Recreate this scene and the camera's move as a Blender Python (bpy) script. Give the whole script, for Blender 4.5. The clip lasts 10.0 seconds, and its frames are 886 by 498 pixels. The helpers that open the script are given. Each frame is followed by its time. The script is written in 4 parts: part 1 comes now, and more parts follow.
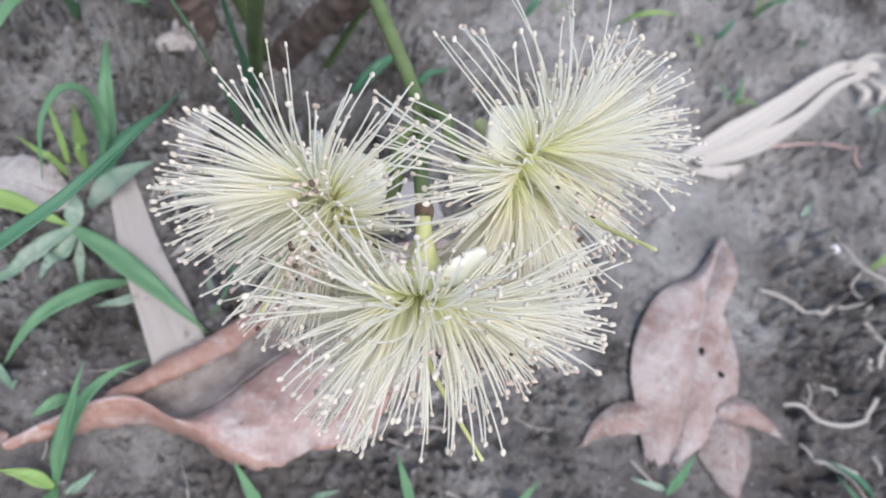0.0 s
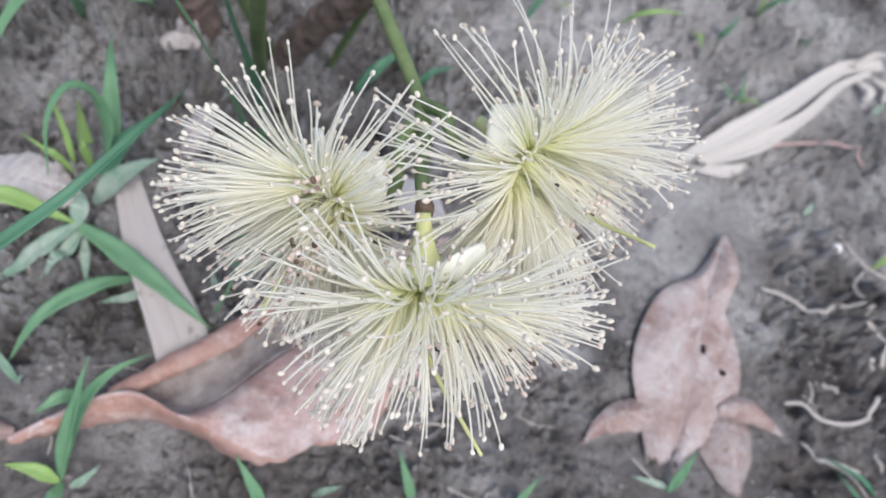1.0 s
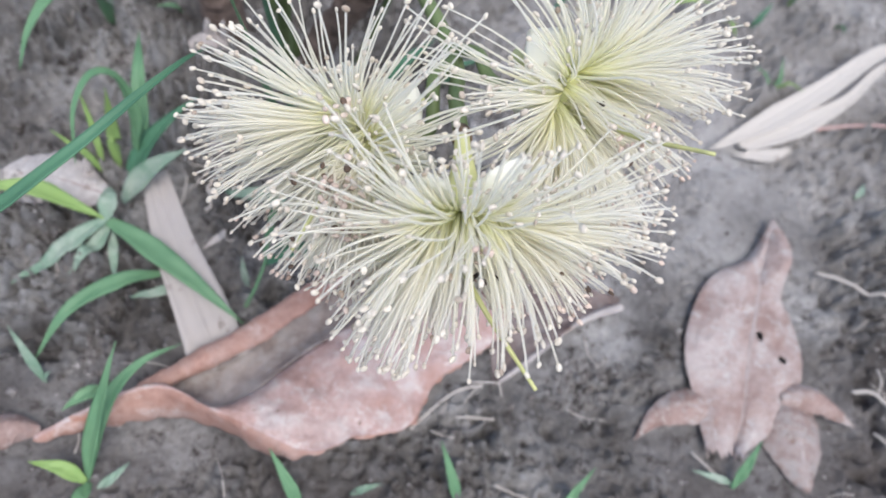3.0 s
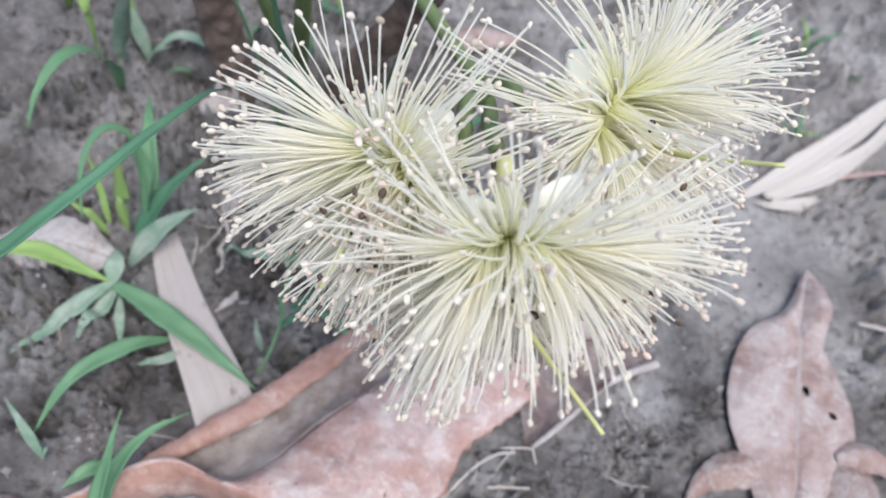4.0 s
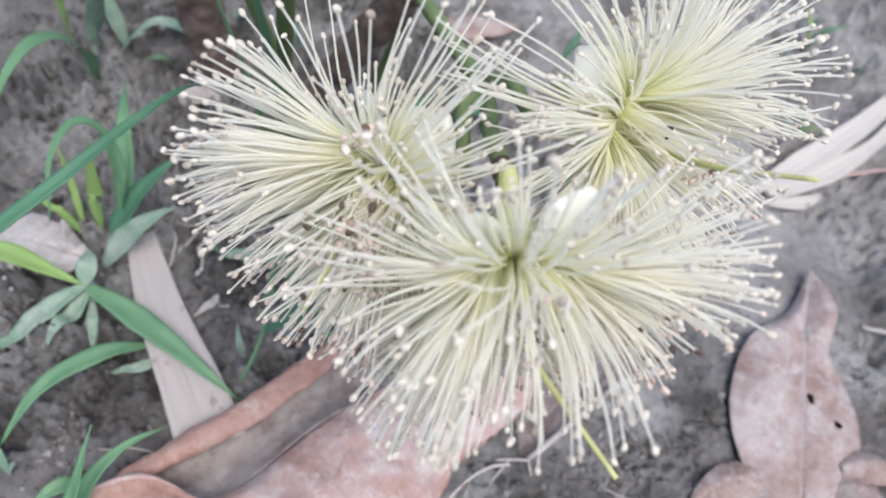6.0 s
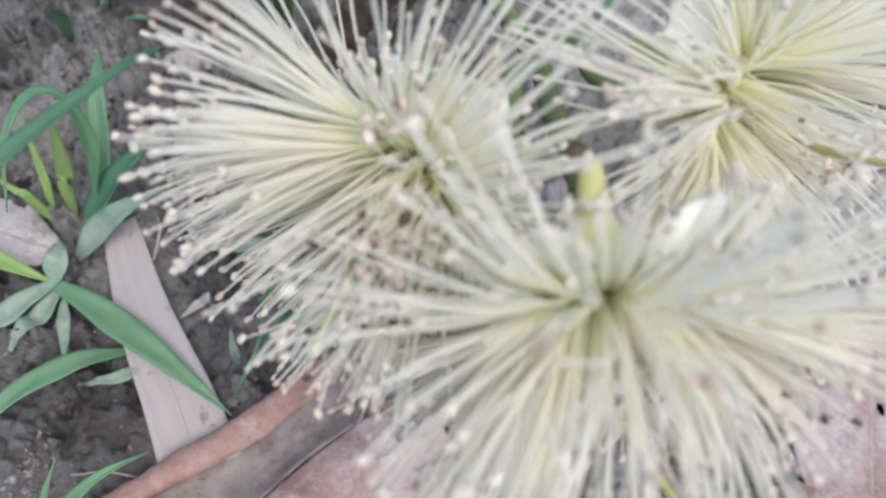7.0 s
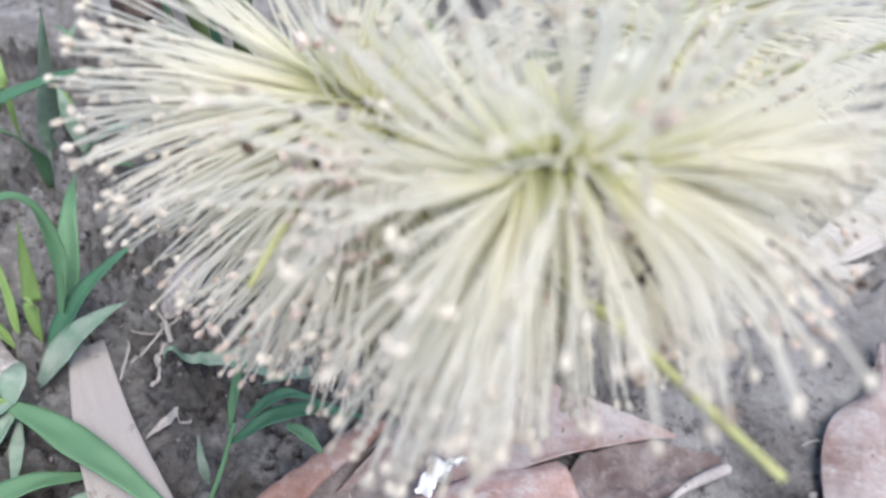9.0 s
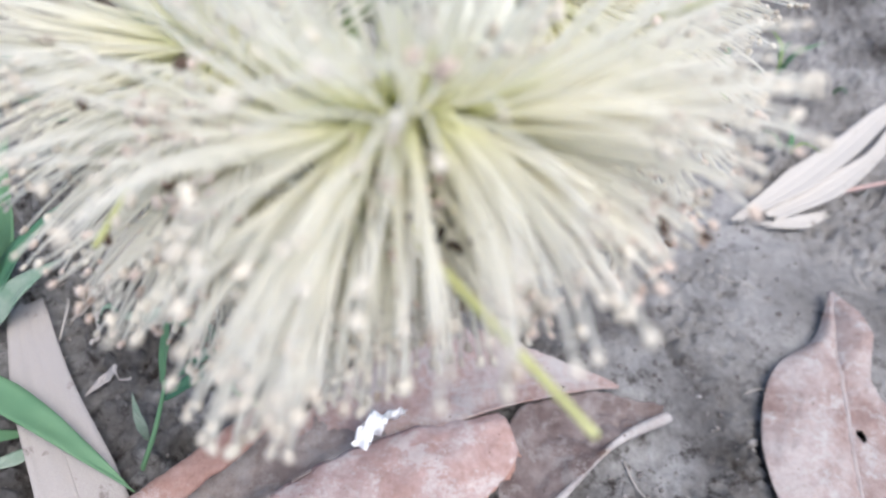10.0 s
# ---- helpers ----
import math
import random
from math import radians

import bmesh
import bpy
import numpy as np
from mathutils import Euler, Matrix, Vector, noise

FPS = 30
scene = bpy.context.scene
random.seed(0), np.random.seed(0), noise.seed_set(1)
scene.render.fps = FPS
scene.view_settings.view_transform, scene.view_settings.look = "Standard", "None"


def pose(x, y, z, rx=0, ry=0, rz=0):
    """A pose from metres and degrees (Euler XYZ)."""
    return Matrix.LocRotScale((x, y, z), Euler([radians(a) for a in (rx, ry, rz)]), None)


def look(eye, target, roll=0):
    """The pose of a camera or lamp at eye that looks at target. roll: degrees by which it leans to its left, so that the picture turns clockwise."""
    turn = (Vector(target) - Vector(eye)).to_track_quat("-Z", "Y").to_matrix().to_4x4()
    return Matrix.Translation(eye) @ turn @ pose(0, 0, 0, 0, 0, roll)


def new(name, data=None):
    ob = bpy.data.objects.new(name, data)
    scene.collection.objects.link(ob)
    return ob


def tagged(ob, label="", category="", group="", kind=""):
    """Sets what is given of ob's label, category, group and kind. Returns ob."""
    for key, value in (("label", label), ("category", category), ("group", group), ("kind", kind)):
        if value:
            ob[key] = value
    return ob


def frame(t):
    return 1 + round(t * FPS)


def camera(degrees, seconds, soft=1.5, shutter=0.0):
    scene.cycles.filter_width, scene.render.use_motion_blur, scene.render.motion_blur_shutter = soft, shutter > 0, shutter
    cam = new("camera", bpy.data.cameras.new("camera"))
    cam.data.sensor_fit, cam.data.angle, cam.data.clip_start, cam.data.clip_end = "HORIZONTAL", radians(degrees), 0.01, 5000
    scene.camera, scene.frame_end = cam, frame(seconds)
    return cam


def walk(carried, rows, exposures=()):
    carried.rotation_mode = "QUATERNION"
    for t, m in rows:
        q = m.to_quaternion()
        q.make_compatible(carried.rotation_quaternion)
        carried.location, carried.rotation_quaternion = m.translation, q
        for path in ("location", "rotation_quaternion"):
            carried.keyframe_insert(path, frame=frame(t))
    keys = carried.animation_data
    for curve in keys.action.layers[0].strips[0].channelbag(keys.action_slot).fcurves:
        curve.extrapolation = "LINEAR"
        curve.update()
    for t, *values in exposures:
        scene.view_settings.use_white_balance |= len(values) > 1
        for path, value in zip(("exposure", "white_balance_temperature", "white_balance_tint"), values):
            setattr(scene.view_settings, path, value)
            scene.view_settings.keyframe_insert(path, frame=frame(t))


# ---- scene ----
cam = camera(61.9, 10.0, soft=1.8, shutter=0.0)
# A phone lens with a shallow macro depth of field.
cam.data.dof.use_dof = True
cam.data.dof.focus_distance = 0.183
cam.data.dof.aperture_fstop = 13.5
METRES, EYE, TILT, LEAN, TURN = 0.25, 0.349, -69.24, -13.67, 0.0
ROWS = [
    (0.0, 0.0, 0.0, 0.0, -0.0, 0.0, -0.0),
    (0.5, -0.0016, -0.0028, 0.0008, 0.07, -0.05, 0.05),
    (1.0, 0.005, -0.0069, -0.0024, 0.37, -0.08, -0.15),
    (1.5, 0.0008, -0.002, -0.0167, 0.55, -0.09, -0.23),
    (2.0, -0.0001, 0.0011, -0.0312, 0.79, -0.07, -0.11),
    (3.5, -0.0192, 0.0928, -0.1664, 3.24, 7.85, 2.98),
    (4.0, -0.0536, 0.1221, -0.167, 3.07, 10.58, 3.48),
    (4.5, -0.0666, 0.1414, -0.1367, 1.49, 10.98, 2.98),
    (5.0, -0.0719, 0.146, -0.1306, 1.07, 10.48, 2.96),
    (6.5, -0.066, 0.2382, -0.1126, 2.55, 8.27, 3.4),
    (7.0, -0.096, 0.3348, -0.0666, 2.26, 6.95, 3.13),
    (7.5, -0.1937, 0.3606, -0.1492, -0.96, 6.56, 3.72),
    (8.0, -0.1527, 0.4096, -0.2402, 2.36, 10.57, 7.4),
    (8.5, -0.0849, 0.4407, -0.2541, 2.9, 16.63, 8.57),
    (9.0, -0.0873, 0.4107, -0.227, 3.3, 23.47, 7.67),
    (9.5, -0.0453, 0.4145, -0.2372, 1.95, 23.58, 7.27),
    (10.0, -0.0101, 0.4232, -0.2326, 3.19, 19.77, 8.43),
]
walk(cam, [(t, pose(0, 0, EYE, TILT, LEAN, TURN) @ pose(METRES * x, METRES * y, METRES * z, 90 + pitch, roll, yaw)) for t, x, y, z, yaw, pitch, roll in ROWS],
     [(0.0, 0.35, 6600, 10), (2.5, 0.37, 6600, 10), (4.0, 0.46, 6600, 10), (5.0, 0.43, 6600, 10), (6.5, 0.40, 6600, 10), (7.0, 0.28, 6600, 10), (7.5, 0.42, 6600, 10), (8.0, 0.49, 6600, 10), (8.5, 0.53, 6600, 10), (9.5, 0.55, 6600, 10), (10.0, 0.55, 6600, 10)])

# ---- overcast daylight ----
world = bpy.data.worlds.new("overcast_sky")
world.use_nodes = True
scene.world = world
sky = world.node_tree.nodes.new("ShaderNodeTexSky")
sky.sky_type, sky.sun_disc = "NISHITA", False
sky.sun_elevation, sky.sun_rotation = radians(68), radians(162)
sky.air_density, sky.dust_density, sky.ozone_density = 1.0, 2.0, 1.0
world.node_tree.links.new(sky.outputs[0], world.node_tree.nodes["Background"].inputs[0])
world.node_tree.nodes["Background"].inputs[1].default_value = 0.16
sun = new("sun", bpy.data.lights.new("sun", "SUN"))
sun.data.energy, sun.data.angle, sun.data.color = 2.5, radians(42), (1.0, 0.98, 0.95)
sun.matrix_world = look((0.25, -0.75, 2.0), (0, 0, 0))


# ---- materials ----
def material(name, rough=0.7, spec=0.3):
    m = bpy.data.materials.new(name)
    m.use_nodes = True
    b = m.node_tree.nodes["Principled BSDF"]
    b.inputs["Roughness"].default_value = rough
    b.inputs["Specular IOR Level"].default_value = spec
    return m, m.node_tree, b


def noise_node(nt, scale, detail=6.0, rough=0.6, stretch=None, source="Object"):
    tc = nt.nodes.new("ShaderNodeTexCoord")
    n = nt.nodes.new("ShaderNodeTexNoise")
    n.inputs["Scale"].default_value = scale
    n.inputs["Detail"].default_value = detail
    n.inputs["Roughness"].default_value = rough
    out = tc.outputs[source]
    if stretch:
        mp = nt.nodes.new("ShaderNodeMapping")
        mp.inputs["Scale"].default_value = stretch
        nt.links.new(out, mp.inputs["Vector"])
        out = mp.outputs["Vector"]
    nt.links.new(out, n.inputs["Vector"])
    return n.outputs["Fac"]


def ramp(nt, fac, stops):
    r = nt.nodes.new("ShaderNodeValToRGB")
    while len(r.color_ramp.elements) < len(stops):
        r.color_ramp.elements.new(0.5)
    for e, (p, c) in zip(r.color_ramp.elements, stops):
        e.position = p
        e.color = (*c, 1) if len(c) == 3 else c
    nt.links.new(fac, r.inputs["Fac"])
    return r.outputs["Color"]


def mix(nt, fac, a, b, mode="MIX"):
    m = nt.nodes.new("ShaderNodeMix")
    m.data_type, m.blend_type = "RGBA", mode
    for v, i in ((fac, 0), (a, 6), (b, 7)):
        if isinstance(v, (int, float)):
            m.inputs[i].default_value = v
        elif isinstance(v, tuple):
            m.inputs[i].default_value = (*v, 1)
        else:
            nt.links.new(v, m.inputs[i])
    return m.outputs[2]


def bump(nt, b, height, strength, distance):
    n = nt.nodes.new("ShaderNodeBump")
    n.inputs["Strength"].default_value = strength
    n.inputs["Distance"].default_value = distance
    nt.links.new(height, n.inputs["Height"])
    nt.links.new(n.outputs["Normal"], b.inputs["Normal"])


def soil_material():
    m, nt, b = material("dry_mud", 0.95, 0.12)
    big = ramp(nt, noise_node(nt, 16, 5, 0.6), [(0.34, (0.094, 0.088, 0.087)), (0.47, (0.218, 0.211, 0.212)), (0.62, (0.385, 0.378, 0.382))])
    fine = ramp(nt, noise_node(nt, 230, 9, 0.75), [(0.3, (0.52, 0.51, 0.51)), (0.52, (0.98, 0.98, 0.98)), (0.72, (1.36, 1.35, 1.35))])
    col = mix(nt, 0.9, big, fine, "MULTIPLY")
    # dark noise spots paint the shade of pits and cracks into the soil colour
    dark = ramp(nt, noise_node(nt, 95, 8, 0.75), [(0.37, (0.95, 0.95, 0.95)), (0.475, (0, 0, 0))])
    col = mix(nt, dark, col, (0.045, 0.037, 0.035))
    # darker patches with ragged edges: shading of the near soil put into its colour
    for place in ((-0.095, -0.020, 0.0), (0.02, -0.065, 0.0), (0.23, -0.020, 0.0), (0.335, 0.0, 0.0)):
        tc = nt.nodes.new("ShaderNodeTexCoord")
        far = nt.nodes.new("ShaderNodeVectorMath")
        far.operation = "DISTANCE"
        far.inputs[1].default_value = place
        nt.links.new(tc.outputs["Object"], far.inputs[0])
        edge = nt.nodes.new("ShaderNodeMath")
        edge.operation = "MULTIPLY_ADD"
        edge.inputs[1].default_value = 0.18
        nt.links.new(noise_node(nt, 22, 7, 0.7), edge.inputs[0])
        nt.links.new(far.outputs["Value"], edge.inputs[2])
        near_shade = ramp(nt, edge.outputs[0], [(0.145, (0.55, 0.55, 0.55)), (0.215, (0, 0, 0))])
        col = mix(nt, near_shade, col, (0.105, 0.092, 0.090))
    # a dry dusty stretch
    tc = nt.nodes.new("ShaderNodeTexCoord")
    far = nt.nodes.new("ShaderNodeVectorMath")
    far.operation = "DISTANCE"
    far.inputs[1].default_value = (0.245, 0.26, 0.0)
    nt.links.new(tc.outputs["Object"], far.inputs[0])
    edge = nt.nodes.new("ShaderNodeMath")
    edge.operation = "MULTIPLY_ADD"
    edge.inputs[1].default_value = 0.16
    nt.links.new(noise_node(nt, 18, 7, 0.7), edge.inputs[0])
    nt.links.new(far.outputs["Value"], edge.inputs[2])
    dusty = ramp(nt, edge.outputs[0], [(0.16, (0.45, 0.45, 0.45)), (0.27, (0, 0, 0))])
    col = mix(nt, dusty, col, (0.46, 0.445, 0.445))
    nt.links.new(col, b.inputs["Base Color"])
    bump(nt, b, noise_node(nt, 420, 9, 0.78), 1.0, 0.0021)
    return m


def crumb_material():
    m, nt, b = material("soil_crumb", 0.95, 0.1)
    g = nt.nodes.new("ShaderNodeNewGeometry")
    col = ramp(nt, g.outputs["Random Per Island"], [(0.0, (0.13, 0.115, 0.112)), (0.6, (0.235, 0.22, 0.219)), (1.0, (0.34, 0.323, 0.322))])
    grain = ramp(nt, noise_node(nt, 700, 5, 0.7), [(0.3, (0.6, 0.6, 0.6)), (0.7, (1.2, 1.2, 1.2))])
    nt.links.new(mix(nt, 0.8, col, grain, "MULTIPLY"), b.inputs["Base Color"])
    bump(nt, b, noise_node(nt, 900, 5, 0.7), 0.8, 0.0006)
    return m


def dry_leaf_material(name, base, dark, pale, dirt=0.5, rough=0.62, dust=(0.40, 0.375, 0.37)):
    m, nt, b = material(name, rough, 0.25)
    col = ramp(nt, noise_node(nt, 45, 6, 0.65), [(0.36, dark), (0.5, base), (0.64, pale)])
    mott = ramp(nt, noise_node(nt, 420, 10, 0.8), [(0.32, (0.74, 0.71, 0.69)), (0.5, (0.98, 0.98, 0.98)), (0.68, (1.16, 1.16, 1.17))])
    col = mix(nt, 0.9, col, mott, "MULTIPLY")
    mud = ramp(nt, noise_node(nt, 85, 12, 0.82), [(0.60 - 0.10 * dirt, (0, 0, 0)), (0.66 - 0.08 * dirt, (0.7, 0.7, 0.7))])
    col = mix(nt, mud, col, dust)
    streak = ramp(nt, noise_node(nt, 80, 10, 0.8, (0.75, 1.3, 1.0)), [(0.56, (0, 0, 0)), (0.66, (0.6, 0.6, 0.6))])
    col = mix(nt, streak, col, tuple(min(0.8, c * 1.12) for c in dust))
    rust = ramp(nt, noise_node(nt, 60, 3, 0.5), [(0.27, (0.75, 0.75, 0.75)), (0.32, (0, 0, 0))])
    col = mix(nt, rust, col, tuple(c * k for c, k in zip(dark, (1.05, 0.9, 0.75))))
    speck = ramp(nt, noise_node(nt, 330, 3, 0.5), [(0.255, (0.22, 0.16, 0.13)), (0.275, (1, 1, 1))])
    col = mix(nt, 0.9, col, speck, "MULTIPLY")
    nt.links.new(col, b.inputs["Base Color"])
    bump(nt, b, noise_node(nt, 260, 10, 0.78), 0.8, 0.0007)
    return m


def strip_material(name, light, dark):
    m, nt, b = material(name, 0.75, 0.2)
    fib = noise_node(nt, 14, 6, 0.7, (55.0, 3.0, 3.0), "UV")
    col = ramp(nt, fib, [(0.3, dark), (0.55, light), (0.8, tuple(min(1, c * 1.12) for c in light))])
    spots = ramp(nt, noise_node(nt, 130, 5, 0.6), [(0.31, (0.45, 0.41, 0.39)), (0.37, (1, 1, 1))])
    nt.links.new(mix(nt, 0.7, col, spots, "MULTIPLY"), b.inputs["Base Color"])
    bump(nt, b, fib, 0.4, 0.0004)
    return m


def blade_material(name, base, tip, pale=0.0):
    m, nt, b = material(name, 0.5, 0.35)
    fib = noise_node(nt, 6, 4, 0.6, (2.0, 40.0, 1.0), "UV")
    col = ramp(nt, noise_node(nt, 30, 5, 0.6), [(0.3, base), (0.7, tip)])
    line = ramp(nt, fib, [(0.35, (0.82, 0.84, 0.82)), (0.65, (1.1, 1.1, 1.1))])
    col = mix(nt, 0.8, col, line, "MULTIPLY")
    if pale:
        dust = ramp(nt, noise_node(nt, 55, 6, 0.7), [(0.4, (0, 0, 0)), (0.7, (pale, pale, pale))])
        col = mix(nt, dust, col, (0.45, 0.46, 0.42))
    nt.links.new(col, b.inputs["Base Color"])
    b.inputs["Subsurface Weight"].default_value = 0.0
    b.inputs["Transmission Weight"].default_value = 0.0
    bump(nt, b, fib, 0.3, 0.0003)
    return m


def plain_organic(name, a, c, scale=90, rough=0.6, spec=0.3, islands=False, relief=0.3):
    m, nt, b = material(name, rough, spec)
    if islands:
        g = nt.nodes.new("ShaderNodeNewGeometry")
        o = nt.nodes.new("ShaderNodeObjectInfo")
        ad = nt.nodes.new("ShaderNodeMath")
        ad.operation = "ADD"
        nt.links.new(g.outputs["Random Per Island"], ad.inputs[0])
        nt.links.new(o.outputs["Random"], ad.inputs[1])
        fr = nt.nodes.new("ShaderNodeMath")
        fr.operation = "FRACT"
        nt.links.new(ad.outputs[0], fr.inputs[0])
        col = ramp(nt, fr.outputs[0], islands)
        col = mix(nt, 0.6, col, ramp(nt, noise_node(nt, scale, 4), [(0.3, a), (0.7, c)]), "MULTIPLY")
    else:
        col = ramp(nt, noise_node(nt, scale, 6), [(0.3, a), (0.7, c)])
    nt.links.new(col, b.inputs["Base Color"])
    bump(nt, b, noise_node(nt, scale * 5, 5), relief, 0.0003)
    return m


SOIL = soil_material()
CRUMB = crumb_material()
LEAF_PINK = dry_leaf_material("pinkish_dry_leaf", (0.425, 0.297, 0.278), (0.365, 0.227, 0.20), (0.475, 0.377, 0.363), 0.9, dust=(0.54, 0.50, 0.497))
LEAF_ROLL = dry_leaf_material("rolled_dry_leaf", (0.355, 0.215, 0.182), (0.295, 0.16, 0.128), (0.40, 0.28, 0.25), 0.55, dust=(0.48, 0.40, 0.38))
LEAF_MUDDY = dry_leaf_material("muddy_dry_leaf", (0.33, 0.238, 0.222), (0.27, 0.172, 0.155), (0.40, 0.345, 0.338), 1.1, dust=(0.39, 0.366, 0.362))
# dirt colour taken darker for the shade beside the roll
LEAF_DIRTY_SHADED = dry_leaf_material("dirt_filled_shaded_leaf", (0.24, 0.20, 0.19), (0.18, 0.14, 0.13), (0.30, 0.265, 0.26), 1.2, dust=(0.30, 0.28, 0.275))
LEAF_PALE = dry_leaf_material("pale_pink_dry_leaf", (0.325, 0.252, 0.240), (0.25, 0.170, 0.154), (0.40, 0.348, 0.343), 0.85, 0.55, (0.43, 0.415, 0.415))
LEAF_RUST = dry_leaf_material("rusty_dry_leaf", (0.295, 0.208, 0.190), (0.21, 0.136, 0.120), (0.36, 0.288, 0.277), 1.0, dust=(0.38, 0.352, 0.345))
LEAF_GREY = dry_leaf_material("grey_dry_leaf", (0.39, 0.36, 0.357), (0.30, 0.268, 0.265), (0.47, 0.445, 0.445), 0.5, dust=(0.43, 0.41, 0.41))
LEAF_MUD = dry_leaf_material("mud_covered_leaf", (0.175, 0.140, 0.138), (0.12, 0.088, 0.086), (0.24, 0.205, 0.203), 0.9, 0.9, dust=(0.27, 0.25, 0.25))
LEAF_SOILED = dry_leaf_material("soiled_dry_leaf", (0.225, 0.162, 0.150), (0.15, 0.10, 0.09), (0.29, 0.235, 0.228), 1.3, 0.75, dust=(0.31, 0.29, 0.287))
RIB = plain_organic("dusty_midrib", (0.27, 0.225, 0.22), (0.39, 0.345, 0.34), 160, 0.7, 0.2)
STRIP = strip_material("grey_dry_blade", (0.45, 0.415, 0.402), (0.24, 0.205, 0.19))
STRIP_WHITE = strip_material("bleached_dry_blade", (0.53, 0.50, 0.47), (0.22, 0.19, 0.175))
STRAW = strip_material("straw", (0.47, 0.435, 0.41), (0.30, 0.265, 0.245))
RED_STALK = plain_organic("reddish_dry_stalk", (0.36, 0.22, 0.21), (0.5, 0.38, 0.36))
GREEN = blade_material("grass_green", (0.085, 0.195, 0.105), (0.145, 0.27, 0.15))
GREEN_DARK = blade_material("grass_dark_green", (0.05, 0.14, 0.085), (0.08, 0.195, 0.115))
GREEN_YELLOW = blade_material("grass_yellow_green", (0.18, 0.29, 0.09), (0.25, 0.37, 0.13))
GREEN_DUSTY = blade_material("grass_dusty_green", (0.12, 0.21, 0.15), (0.18, 0.28, 0.21), 0.55)
STEM = plain_organic("green_twig_bark", (0.10, 0.15, 0.06), (0.165, 0.215, 0.095), 120, 0.55)
OLIVE = plain_organic("olive_stalk", (0.08, 0.12, 0.045), (0.13, 0.18, 0.075), 80, 0.6)
BARK = plain_organic("brown_bark", (0.075, 0.054, 0.046), (0.20, 0.15, 0.132), 140, 0.85, 0.15, relief=0.8)
SCAR = plain_organic("brown_node_scar", (0.09, 0.06, 0.045), (0.2, 0.14, 0.10), 300, 0.8, relief=0.8)
CALYX = plain_organic("calyx_green", (0.46, 0.48, 0.22), (0.60, 0.61, 0.32), 120, 0.5)


def filament_material():
    m, nt, b = material("cream_filament", 0.45, 0.3)
    tc = nt.nodes.new("ShaderNodeTexCoord")
    sep = nt.nodes.new("ShaderNodeSeparateXYZ")
    nt.links.new(tc.outputs["UV"], sep.inputs[0])
    col = ramp(nt, sep.outputs["X"], [(0.0, (0.91, 0.918, 0.53)), (0.16, (0.958, 0.958, 0.75)), (0.40, (0.982, 0.964, 0.866)), (1.0, (0.985, 0.964, 0.908))])
    g = nt.nodes.new("ShaderNodeNewGeometry")
    tone = ramp(nt, g.outputs["Random Per Island"], [(0.0, (0.93, 0.91, 0.84)), (0.15, (1, 1, 1)), (1.0, (1, 1, 1))])
    nt.links.new(mix(nt, 1.0, col, tone, "MULTIPLY"), b.inputs["Base Color"])
    thin = nt.nodes.new("ShaderNodeBsdfTranslucent")
    nt.links.new(col, thin.inputs["Color"])
    both = nt.nodes.new("ShaderNodeMixShader")
    both.inputs[0].default_value = 0.62
    nt.links.new(b.outputs[0], both.inputs[1])
    nt.links.new(thin.outputs[0], both.inputs[2])
    # filaments are slightly see-through
    clear = nt.nodes.new("ShaderNodeBsdfTransparent")
    glassy = nt.nodes.new("ShaderNodeMixShader")
    glassy.inputs[0].default_value = 0.32
    nt.links.new(both.outputs[0], glassy.inputs[1])
    nt.links.new(clear.outputs[0], glassy.inputs[2])
    nt.links.new(glassy.outputs[0], nt.nodes["Material Output"].inputs["Surface"])
    return m


def petal_material():
    m, nt, b = material("cream_petal", 0.5, 0.3)
    col = ramp(nt, noise_node(nt, 260, 6), [(0.3, (0.90, 0.90, 0.81)), (0.7, (0.95, 0.95, 0.90))])
    nt.links.new(col, b.inputs["Base Color"])
    thin = nt.nodes.new("ShaderNodeBsdfTranslucent")
    nt.links.new(col, thin.inputs["Color"])
    both = nt.nodes.new("ShaderNodeMixShader")
    both.inputs[0].default_value = 0.35
    nt.links.new(b.outputs[0], both.inputs[1])
    nt.links.new(thin.outputs[0], both.inputs[2])
    clear = nt.nodes.new("ShaderNodeBsdfTransparent")
    sheer = nt.nodes.new("ShaderNodeMixShader")
    sheer.inputs[0].default_value = 0.12
    nt.links.new(both.outputs[0], sheer.inputs[1])
    nt.links.new(clear.outputs[0], sheer.inputs[2])
    nt.links.new(sheer.outputs[0], nt.nodes["Material Output"].inputs["Surface"])
    return m


FILAMENT = filament_material()
PETAL = petal_material()
ANTHER = plain_organic("beige_anther", (0.78, 0.76, 0.72), (1.0, 1.0, 1.0), 500, 0.6, 0.3,
                       islands=[(0.0, (0.33, 0.26, 0.21)), (0.05, (0.48, 0.42, 0.36)), (0.3, (0.59, 0.54, 0.475)), (1.0, (0.68, 0.635, 0.56))])
WITHERED = plain_organic("withered_anther", (0.6, 0.6, 0.6), (1.0, 1.0, 1.0), 500, 0.7, 0.2,
                         islands=[(0.0, (0.06, 0.042, 0.033)), (0.10, (0.16, 0.11, 0.085)), (0.2, (0.56, 0.44, 0.38)), (1.0, (0.76, 0.65, 0.58))])
# near-black anthers, added to darken the hollows between the stamens
HOLLOW_DARK = plain_organic("hollow_dark_anther", (0.018, 0.014, 0.012), (0.07, 0.048, 0.036), 500, 0.7, 0.2)
STYLE = plain_organic("yellow_green_style", (0.42, 0.43, 0.19), (0.53, 0.54, 0.27), 120, 0.45)
